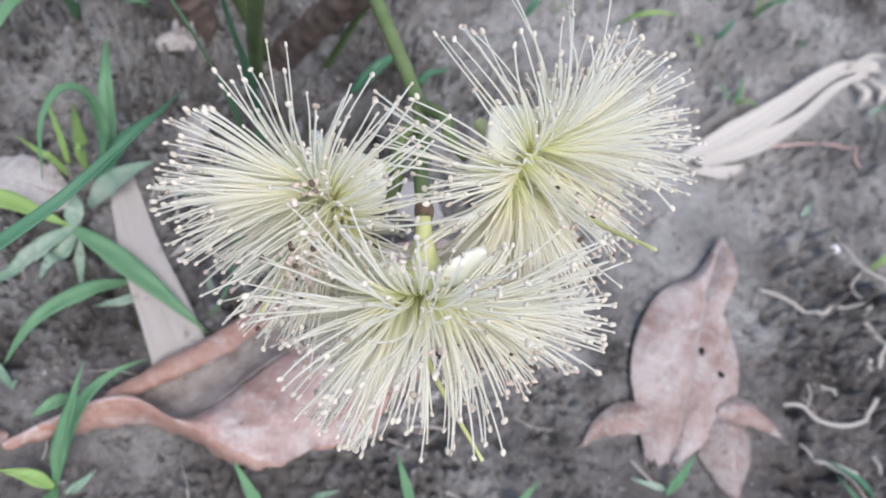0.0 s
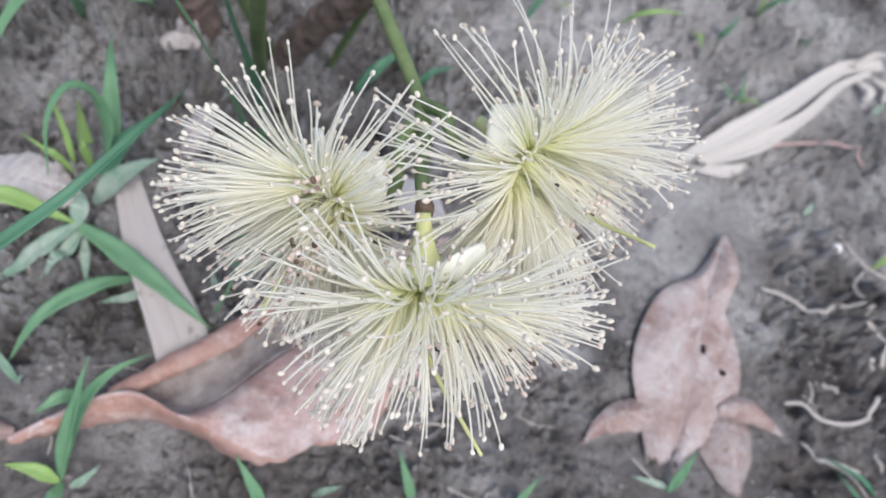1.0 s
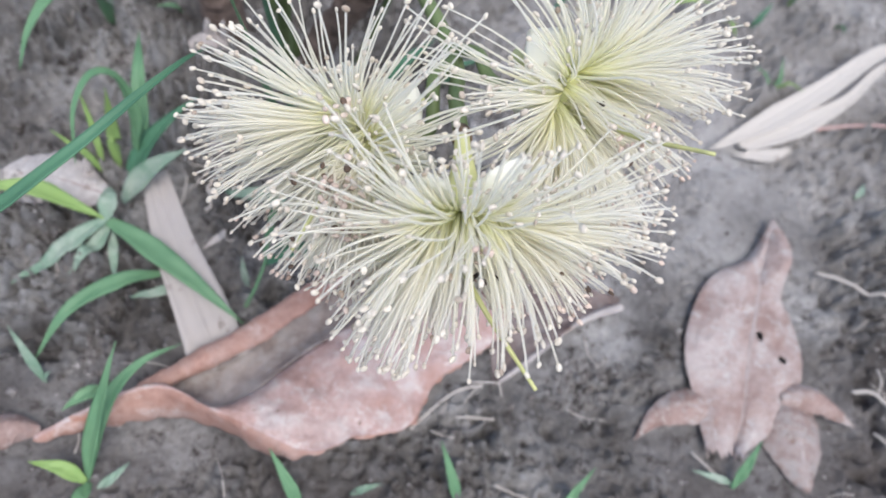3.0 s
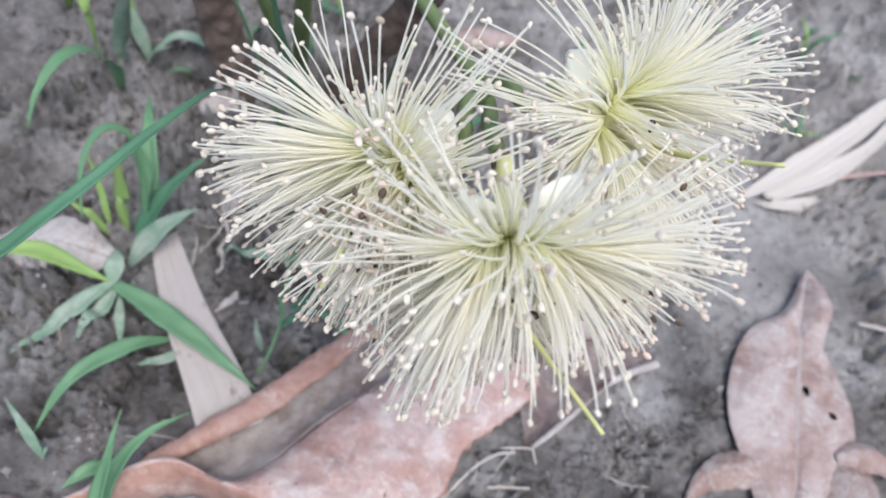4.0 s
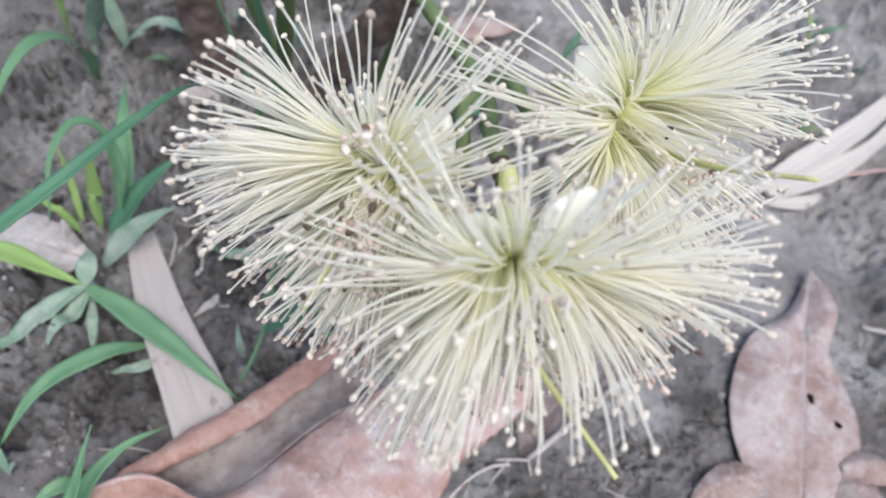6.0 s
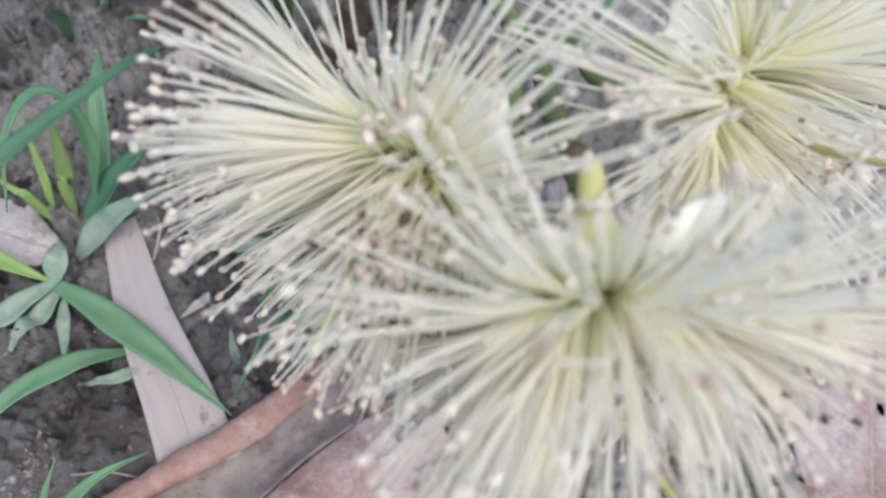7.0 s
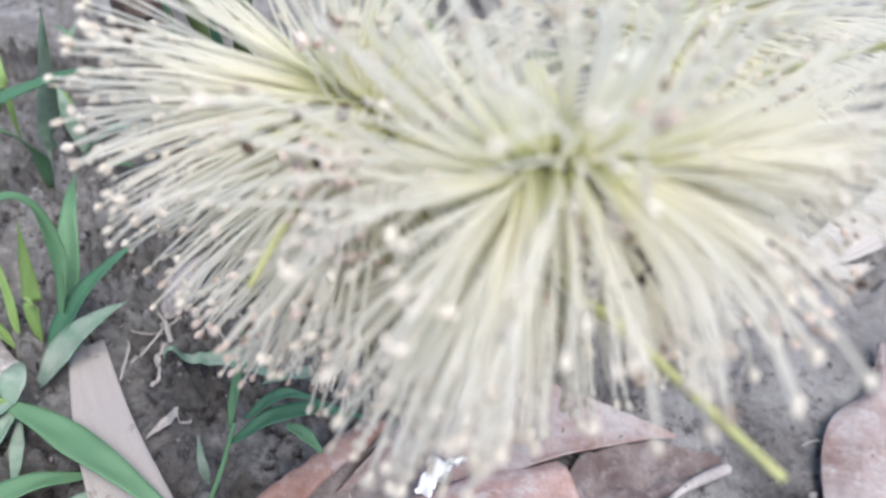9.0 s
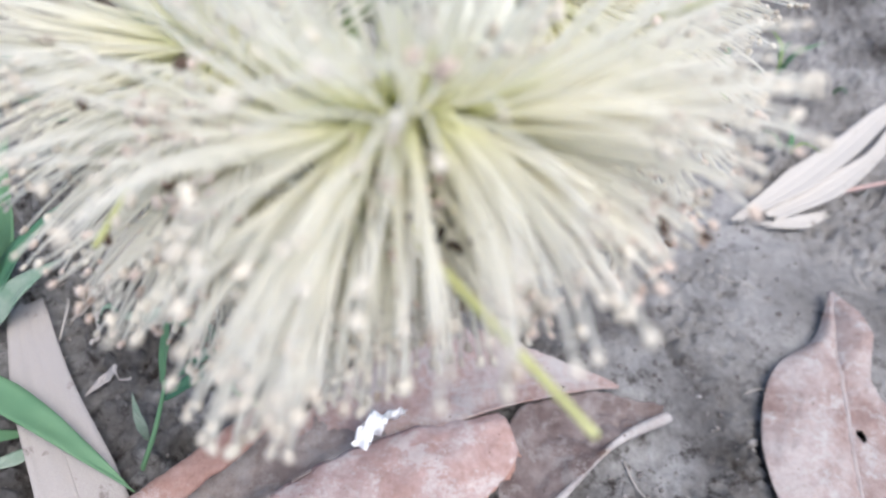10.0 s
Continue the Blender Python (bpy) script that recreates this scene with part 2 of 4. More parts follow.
WEB = plain_organic("white_web", (0.82, 0.82, 0.84), (0.95, 0.95, 0.96), 400, 0.5)


# ---- mesh tools ----
def spline(points, n):
    """n points along a smooth curve through the control points."""
    p = np.array(points, float)
    if len(p) == 2:
        return np.linspace(p[0], p[1], n)
    q = np.vstack([2 * p[0] - p[1], p, 2 * p[-1] - p[-2]])
    d = np.concatenate([[0], np.cumsum(np.linalg.norm(np.diff(p, axis=0), axis=1) + 1e-9)])
    out = []
    for s in np.linspace(0, d[-1], n):
        i = min(max(int(np.searchsorted(d, s, side="right")) - 1, 0), len(p) - 2)
        t = (s - d[i]) / (d[i + 1] - d[i])
        a, b, c, e = q[i:i + 4]
        out.append(0.5 * (2 * b + (c - a) * t + (2 * a - 5 * b + 4 * c - e) * t * t + (3 * b - a - 3 * c + e) * t ** 3))
    return np.array(out)


def mesh_from(name, verts, faces, mats, slots=None, uvs=None, smooth=True):
    me = bpy.data.meshes.new(name)
    me.from_pydata([tuple(v) for v in verts], [], faces)
    for m in mats:
        me.materials.append(m)
    if slots is not None:
        me.polygons.foreach_set("material_index", slots)
    if smooth:
        me.polygons.foreach_set("use_smooth", [True] * len(me.polygons))
    if uvs is not None:
        layer = me.uv_layers.new(name="UVMap")
        idx = np.empty(len(me.loops), int)
        me.loops.foreach_get("vertex_index", idx)
        layer.data.foreach_set("uv", np.asarray(uvs)[idx].astype(np.float32).ravel())
    me.update()
    return me


def unit(v):
    return v / (np.linalg.norm(v) + 1e-12)


def tube_geo(pts, radii, sides=8):
    """Rings along pts, closed at both ends."""
    pts = np.asarray(pts, float)
    n = len(pts)
    tang = np.gradient(pts, axis=0)
    a = np.cross(tang[0], (0.31, 0.42, 0.85))
    verts, faces = [], []
    ang = np.arange(sides) * 2 * math.pi / sides
    for i in range(n):
        t = unit(tang[i])
        a = unit(a - t * np.dot(a, t))
        b = np.cross(t, a)
        for k in ang:
            verts.append(pts[i] + radii[i] * (math.cos(k) * a + math.sin(k) * b))
    for i in range(n - 1):
        for k in range(sides):
            k2 = (k + 1) % sides
            faces.append((i * sides + k, i * sides + k2, (i + 1) * sides + k2, (i + 1) * sides + k))
    faces.append(tuple(range(sides - 1, -1, -1)))
    faces.append(tuple((n - 1) * sides + k for k in range(sides)))
    return verts, faces


def sheet_mesh(name, grid, thick, mat, skip=None, edge=None, edge_mat=None):
    """A thin closed sheet through a grid of points, nu x nv; skip(i, j) leaves a cell open."""
    g = np.asarray(grid, float)
    nu, nv = g.shape[:2]
    nrm = np.cross(np.gradient(g, axis=0), np.gradient(g, axis=1))
    nrm /= np.linalg.norm(nrm, axis=2, keepdims=True) + 1e-12
    top, low = g + nrm * thick / 2, g - nrm * thick / 2
    verts = np.concatenate([top.reshape(-1, 3), low.reshape(-1, 3)])
    N = nu * nv
    keep = np.ones((nu - 1, nv - 1), bool)
    if skip:
        for i in range(nu - 1):
            for j in range(nv - 1):
                keep[i, j] = not skip(i, j)
    faces = []

    def kept(i, j):
        return 0 <= i < nu - 1 and 0 <= j < nv - 1 and keep[i, j]

    for i in range(nu - 1):
        for j in range(nv - 1):
            if not keep[i, j]:
                continue
            a, b, c, d = i * nv + j, (i + 1) * nv + j, (i + 1) * nv + j + 1, i * nv + j + 1
            faces.append((a, b, c, d))
            faces.append((d + N, c + N, b + N, a + N))
            for p, q, side in ((a, d, (i - 1, j)), (b, a, (i, j - 1)), (c, b, (i + 1, j)), (d, c, (i, j + 1))):
                if not kept(*side):
                    faces.append((p, q, q + N, p + N))
    uu, vv = np.meshgrid(np.linspace(0, 1, nu), np.linspace(0, 1, nv), indexing="ij")
    uv = np.stack([uu.ravel(), vv.ravel()], 1)
    mats, slots = [mat], None
    if edge:
        mats, slots = [mat, edge_mat], [1 if all((i % N) % nv >= edge for i in f) else 0 for f in faces]
    return mesh_from(name, verts, faces, mats, slots, np.concatenate([uv, uv]))


def thing(name, label, category, group="", kind="", at=(0, 0, 0)):
    ob = new(name)
    ob.empty_display_size = 0.01
    ob.location = at
    return tagged(ob, label, category, group, kind)


def under(name, mesh, parent, label=""):
    ob = new(name, mesh)
    ob.parent = parent
    if parent.type == "EMPTY":
        ob.matrix_parent_inverse = Matrix.Translation(-Vector(parent.location))
    return tagged(ob, label)


def solo(name, mesh, label, category, group="", kind=""):
    return tagged(new(name, mesh), label, category, group, kind)


TABLES = {}


def fbm(x, y, scale, octaves=4, seed=0):
    """Smooth value noise on arrays, about -1 to 1."""
    out, amp, tot = np.zeros_like(x), 1.0, 0.0
    for o in range(octaves):
        key = seed * 17 + o
        if key not in TABLES:
            TABLES[key] = np.random.RandomState(key).rand(256, 256) * 2 - 1
        tab = TABLES[key]
        u, v = x * scale + 37.3 * o + 500, y * scale + 11.9 * o + 500
        i, j = np.floor(u).astype(int), np.floor(v).astype(int)
        f, g = u - i, v - j
        f, g = f * f * (3 - 2 * f), g * g * (3 - 2 * g)
        t00, t10, t01, t11 = tab[i % 256, j % 256], tab[(i + 1) % 256, j % 256], tab[i % 256, (j + 1) % 256], tab[(i + 1) % 256, (j + 1) % 256]
        out += amp * ((t00 * (1 - f) + t10 * f) * (1 - g) + (t01 * (1 - f) + t11 * f) * g)
        tot += amp
        amp, scale = amp * 0.55, scale * 2.1
    return out / tot


def soft(d, r):
    return np.exp(-(d / r) ** 2)


def soil_height(x, y):
    x, y = np.asarray(x, float), np.asarray(y, float)
    rough = 0.66 + 0.55 * soft(np.hypot(x - 0.32, y - 0.09), 0.10) + 0.7 * soft(np.hypot(x + 0.09, y - 0.26), 0.09) + 0.5 * soft(np.hypot(x - 0.03, y - 0.22), 0.07) + 0.45 * soft(np.hypot(x + 0.07, y - 0.13), 0.09)
    rough = rough - 0.45 * soft(np.hypot(x - 0.24, y - 0.18), 0.06)
    h = 0.0045 * fbm(x, y, 22, 3, 1) + rough * (0.0090 * fbm(x, y, 75, 4, 2) + 0.0045 * fbm(x, y, 230, 3, 3))
    clods = 1.0 - np.abs(fbm(x, y, 120, 3, 6)) * 3.0
    lumps = np.abs(fbm(x, y, 175, 2, 7))
    where = np.clip(0.45 + 1.6 * fbm(x, y, 26, 2, 8), 0.08, 1.3)
    h = h + rough * where * (0.0205 * lumps - 0.0050 * np.clip(clods, 0, 1) ** 2)
    pits = np.clip(fbm(x, y, 70, 3, 4) - 0.28, 0, 1)
    h = h - 0.030 * pits * rough
    h = h - 0.012 * soft(np.hypot(x - 0.031, y - 0.229), 0.008)
    h = h + 0.007 * soft(np.hypot(x - 0.1335, (y - 0.0645) * 1.2), 0.0115) * (2.6 * np.abs(fbm(x, y, 230, 3, 9)) - 0.25)
    # a drying crack beside the grass
    s = np.clip(((x + 0.038) * 0.017 + (y - 0.128) * 0.017) / (2 * 0.017 ** 2), 0, 1)
    d = np.hypot(x - (-0.038 + 0.017 * s), y - (0.128 + 0.017 * s) - 0.0015 * np.sin(s * 17))
    h = h - 0.005 * soft(d, 0.0011)
    # pressed flat below the large leaves
    for ax, ay, bx, by, r in ((0.246, 0.150, 0.194, 0.030, 0.034), (0.236, 0.060, 0.236, 0.018, 0.016), (0.155, 0.040, 0.265, 0.050, 0.012), (-0.10, 0.036, 0.15, 0.103, 0.030), (-0.074, 0.156, -0.034, 0.066, 0.014), (0.23, 0.20, 0.39, 0.29, 0.016)):
        q = np.clip(((x - ax) * (bx - ax) + (y - ay) * (by - ay)) / ((bx - ax) ** 2 + (by - ay) ** 2), 0, 1)
        d = np.hypot(x - ax - q * (bx - ax), y - ay - q * (by - ay))
        h = h * (1 - 0.8 / (1 + np.exp((d - r) / 0.0022)))
    fade = np.clip((1.6 - np.hypot(x, y)) / 0.6, 0, 1)
    return h * fade - 0.0015


# ---- ground ----
def axis_steps(lo, hi, step):
    core = np.arange(lo, hi, step)
    out, d = [], step
    while sum(out) < 60:
        d *= 1.25
        out.append(d)
    grow = np.cumsum(out)
    return np.concatenate([(lo - grow)[::-1], core, core[-1] + grow])


def ground():
    xs, ys = axis_steps(-0.15, 0.40, 0.0009), axis_steps(-0.03, 0.38, 0.0009)
    X, Y = np.meshgrid(xs, ys, indexing="ij")
    Z = soil_height(X, Y)
    nu, nv = X.shape
    verts = np.stack([X.ravel(), Y.ravel(), Z.ravel()], 1)
    idx = np.arange(nu * nv).reshape(nu, nv)
    faces = np.stack([idx[:-1, :-1], idx[1:, :-1], idx[1:, 1:], idx[:-1, 1:]], -1).reshape(-1, 4).tolist()
    solo("ground", mesh_from("ground", verts, faces, [SOIL]), "dry greyish brown bare soil with clods and cracks", "ground", kind="structure")


ground()


def crumb_geo(rng, c, r):
    base = [(0, 0, 1), (0.894, 0, 0.447), (0.276, 0.851, 0.447), (-0.724, 0.526, 0.447), (-0.724, -0.526, 0.447), (0.276, -0.851, 0.447),
            (0.724, 0.526, -0.447), (-0.276, 0.851, -0.447), (-0.894, 0, -0.447), (-0.276, -0.851, -0.447), (0.724, -0.526, -0.447), (0, 0, -1)]
    tris = [(0, 1, 2), (0, 2, 3), (0, 3, 4), (0, 4, 5), (0, 5, 1), (1, 6, 2), (2, 7, 3), (3, 8, 4), (4, 9, 5), (5, 10, 1),
            (6, 7, 2), (7, 8, 3), (8, 9, 4), (9, 10, 5), (10, 6, 1), (11, 7, 6), (11, 8, 7), (11, 9, 8), (11, 10, 9), (11, 6, 10)]
    sc = rng.uniform(0.65, 1.3, 3) * r
    v = np.array(base) * rng.uniform(0.62, 1.3, (12, 1)) * sc
    a = rng.uniform(0, 6.28)
    ca, sa = math.cos(a), math.sin(a)
    v = v @ np.array([[ca, -sa, 0], [sa, ca, 0], [0, 0, 1]])
    return v + c, tris


def crumbs():
    rng = np.random.RandomState(5)
    verts, faces = [], []
    spots = []
    for _ in range(5200):
        spots.append((rng.uniform(-0.16, 0.42), rng.uniform(-0.02, 0.42), 0.0003 + 0.0010 * rng.rand() ** 2 + 0.0008 * (rng.rand() < 0.04)))
    # crumbly casts
    for cx, cy, sr, n in ((0.1335, 0.0645, 0.014, 300), (-0.10, 0.235, 0.016, 420), (0.32, 0.10, 0.035, 520), (-0.0870, 0.0690, 0.008, 110), (-0.0870, 0.052, 0.008, 80), (-0.105, 0.115, 0.015, 160), (-0.02, 0.15, 0.02, 70), (0.03, 0.225, 0.02, 120), (0.075, 0.015, 0.02, 60)):
        for _ in range(n):
            spots.append((rng.normal(cx, sr * 0.6), rng.normal(cy, sr * 0.6), 0.0003 + 0.0010 * rng.rand() ** 2))
    for x, y, r in spots:
        z = float(soil_height(x, y)) + r * 0.15
        v, f = crumb_geo(rng, np.array([x, y, z]), r)
        k = len(verts)
        verts.extend(v)
        faces.extend([tuple(i + k for i in t) for t in f])
    solo("soil_crumbs", mesh_from("soil_crumbs", verts, faces, [CRUMB]), "loose dry grey soil crumbs scattered on bare ground", "soil crumbs", kind="stuff")


crumbs()


# ---- flowers ----
def anther_geo(c, d, side, size):
    """A two-lobed bean on the tip of a stamen."""
    d, side = unit(d), unit(side - d * np.dot(side, d) / (np.dot(d, d)))
    w = np.cross(d, side)
    verts, faces = [], []
    rings, segs = 5, 8
    for i in range(rings):
        th = math.pi * (i + 0.5) / rings
        for k in range(segs):
            ph = 2 * math.pi * k / segs
            groove = 0.68 + 0.32 * abs(math.cos(ph))
            verts.append(c + size * (math.cos(th) * 0.95 * side + math.sin(th) * groove * (math.cos(ph) * 0.72 * w + math.sin(ph) * 0.62 * d)))
    for i in range(rings - 1):
        for k in range(segs):
            k2 = (k + 1) % segs
            faces.append((i * segs + k, i * segs + k2, (i + 1) * segs + k2, (i + 1) * segs + k))
    faces.append(tuple(range(segs - 1, -1, -1)))
    faces.append(tuple((rings - 1) * segs + k for k in range(segs)))
    return verts, faces


def stamen_geo(rng, axis, e1, e2, centre, ring, theta, phi, length, habit, droop):
    """One nearly straight stamen that leaves the rim at phi and opens to theta; its vertices, faces, slots and uvs."""
    rad = math.cos(phi) * e1 + math.sin(phi) * e2
    base = centre + rad * ring * rng.uniform(0.60, 1.0) - axis * 0.001 * rng.rand()
    L = length * (0.60 + 0.43 * rng.rand() ** 0.65)
    n = 11
    pts, p = [base], base.copy()
    swirl = habit[0] + rng.normal(0, 0.05)
    tang = np.cross(axis, rad)
    bend, kink = habit[1] + rng.normal(0, 0.08), habit[2] + rng.normal(0, 0.04)
    hook = rng.normal(0, 0.5) if rng.rand() < 0.3 else 0.0
    for i in range(n - 1):
        s = i / (n - 2)
        a = math.radians(theta) * (0.76 + 0.27 * min(1, s * 1.6)) + bend * s * s + hook * max(0, s - 0.6)
        d = axis * math.cos(a) + rad * math.sin(a) + tang * (swirl * s + kink * math.sin(5 * s))
        p = p + unit(unit(d) + np.array([0, 0, -droop * s * s])) * L / (n - 1)
        pts.append(p)
    r0 = 0.00030 * rng.uniform(0.85, 1.2)
    v, f = tube_geo(pts, r0 * (0.82 + 0.95 * (1 - np.linspace(0, 1, n)) ** 2.2), 5)
    uv = [(i / (n - 1), 0.5) for i in range(n) for _ in range(5)]
    tip = unit(pts[-1] - pts[-2])
    av, af = anther_geo(pts[-1] + tip * 0.0004, np.cross(tip, rng.normal(0, 1, 3)), tip + rng.normal(0, 0.55, 3), 0.00104 * rng.uniform(0.7, 1.15))
    k = len(v)
    return v + av, f + [tuple(i + k for i in t) for t in af], [0] * len(f) + [1] * len(af), uv + [(1, 0.5)] * len(av)


def petal_mesh(base, out, axis, size):
    """A rounded, cupped petal that leaves base towards out."""
    side = unit(np.cross(out, axis))
    grid = []
    for i in range(9):
        u = i / 8
        w = size * 0.62 * math.sin(math.pi * (0.12 + 0.86 * u)) ** 0.6
        row = []
        for j in range(9):
            v = j / 4 - 1
            lift = -0.24 * size * (u * u * 0.55 + 0.5 * v * v * (0.3 + 0.7 * u))
            row.append(base + out * size * u * (1 - 0.12 * v * v) + side * w * v + axis * (lift + 0.035 * size * math.sin(5 * v + 7 * u) + 0.03 * size * u * math.sin(11 * v + 2)))
        grid.append(row)
    return sheet_mesh("petal", grid, 0.0004, PETAL)


def flower(branch, seed, centre, axis, count, length, style_points, petals, thin, back, ring=0.0095, label="", wither=((0, 0, -1),), knots=(), droop=0.36, cuts=()):
    """thin: (direction, half angle, share kept) where stamens have dropped; back: (bearing round the axis, spread, least and most opening, number, share of the length) of those that bend back."""
    rng = np.random.RandomState(seed)
    axis = unit(np.array(axis, float))
    centre = np.array(centre, float)
    e1 = unit(np.array([0, 0, 1.0]) - axis * axis[2])
    e2 = np.cross(axis, e1)
    # the cup behind the stamens
    prof = [(-0.020, 0.0018), (-0.016, 0.0022), (-0.011, 0.0032), (-0.006, 0.0052), (-0.002, 0.0082), (-0.0002, 0.0080), (0.0006, 0.0058), (0.0010, 0.0020)]
    v, f = tube_geo([centre + axis * a for a, _ in prof], [r for _, r in prof], 18)
    cup = under("flower", mesh_from("flower", v, f, [CALYX]), branch, label)
    for phi, size, open_ in petals:
        rad = math.cos(radians(phi)) * e1 + math.sin(radians(phi)) * e2
        out = unit(rad * math.cos(radians(open_)) + axis * math.sin(radians(open_)))
        under("petal", petal_mesh(centre - axis * 0.002 + rad * 0.009, out, unit(axis * math.cos(radians(open_)) - rad * math.sin(radians(open_))), size), cup, "rounded translucent cream petal")
    st = spline([tuple(centre - axis * 0.004)] + style_points, 24)
    v, f = tube_geo(st, np.linspace(0.0010, 0.0005, 24), 8)
    under("style", mesh_from("style", v, f, [STYLE]), cup, "long curved yellow-green style")
    verts, faces, slots, uvs = [], [], [], []
    gaps = [(unit(np.array(d, float)), math.cos(radians(w)), math.cos(radians(w + 14)), k) for d, w, k in thin]
    short = [(unit(np.array(d, float)), c) for d, c in cuts]
    faded = [unit(np.array(d, float)) for d in wither]

    def way_of(phi, theta):
        return axis * math.cos(radians(theta)) + (math.cos(phi) * e1 + math.sin(phi) * e2) * math.sin(radians(theta))

    def direction():
        while True:
            phi, theta = rng.uniform(-math.pi, math.pi), math.degrees(math.acos(rng.uniform(math.cos(radians(101)), math.cos(radians(8)))))
            d, share = way_of(phi, theta), 1.0
            for g, inner, outer, k in gaps:
                share = min(share, 1 - (1 - k) * min(1.0, max(0.0, (np.dot(d, g) - outer) / (inner - outer))))
            if rng.rand() < share:
                return phi, theta

    def habit():
        return rng.normal(0, 0.08), rng.normal(0, 0.11), rng.normal(0, 0.05)

    # stamens lean together in loose tufts
    tufts = [(*direction(), habit()) for _ in range(95)]
    grown = []
    for _ in range(count):
        phi, theta, h = tufts[rng.randint(len(tufts))]
        if rng.rand() < 0.25:
            (phi, theta), h = direction(), habit()
        grown.append((phi + rng.normal(0, 0.085), theta + rng.normal(0, 4.8), h, length, droop))
    for bearing, spread, low, high, number, share in back:
        for _ in range(number):
            grown.append((radians(bearing + rng.normal(0, spread)), rng.uniform(low, high), habit(), share * length * rng.uniform(0.92, 1.12), 0.04))
    order = rng.permutation(len(grown))
    for i, pick in enumerate(order):
        phi, theta, h, size, sag = grown[pick]
        d = way_of(phi, theta)
        for g, cut in short:
            size *= 1 - cut * min(1.0, max(0.0, (np.dot(d, g) - 0.5) / 0.35))
        v, f, s, uv = stamen_geo(rng, axis, e1, e2, centre, ring, theta, phi, size, h, sag)
        way = unit(np.array(v[50]) - np.array(v[0]))
        if any(np.dot(way, g) > 0.84 for g in faded) and rng.rand() < 0.6:
            s = [2 if a == 1 else a for a in s]
        if i < 240:
            under("stamen", mesh_from("stamen", v, f, [FILAMENT, ANTHER, WITHERED], s, uv), cup)
        else:
            k = len(verts)
            verts += v
            faces += [tuple(a + k for a in t) for t in f]
            slots += s
            uvs += uv
    # withered stamens stuck together in knots; slot 3 paints the hollows' shade with near-black anthers
    for place, spread, number, slot in knots:
        for _ in range(number):
            end = np.array(place) + rng.normal(0, spread, 3)
            root = centre + rng.normal(0, 0.003, 3)
            path = spline([tuple(root), tuple((root + end) / 2 + rng.normal(0, 0.002, 3)), tuple(end)], 8)
            v, f = tube_geo(path, np.full(8, 0.00028), 5)
            av, af = anther_geo(end, path[-1] - path[-2], rng.normal(0, 1, 3), 0.0011 * rng.uniform(0.7, 1.2))
            k = len(verts)
            verts += v + av
            faces += [tuple(a + k for a in t) for t in f] + [tuple(a + k + len(v) for a in t) for t in af]
            slots += [0] * len(f) + [slot] * len(af)
            uvs += [(0.6, 0.5)] * (len(v) + len(av))
    tagged(under("stamen_brush", mesh_from("stamen_brush", verts, faces, [FILAMENT, ANTHER, WITHERED, HOLLOW_DARK], slots, uvs), cup, "dense fan of cream stamens with beige anthers"), kind="stuff")
    return cup


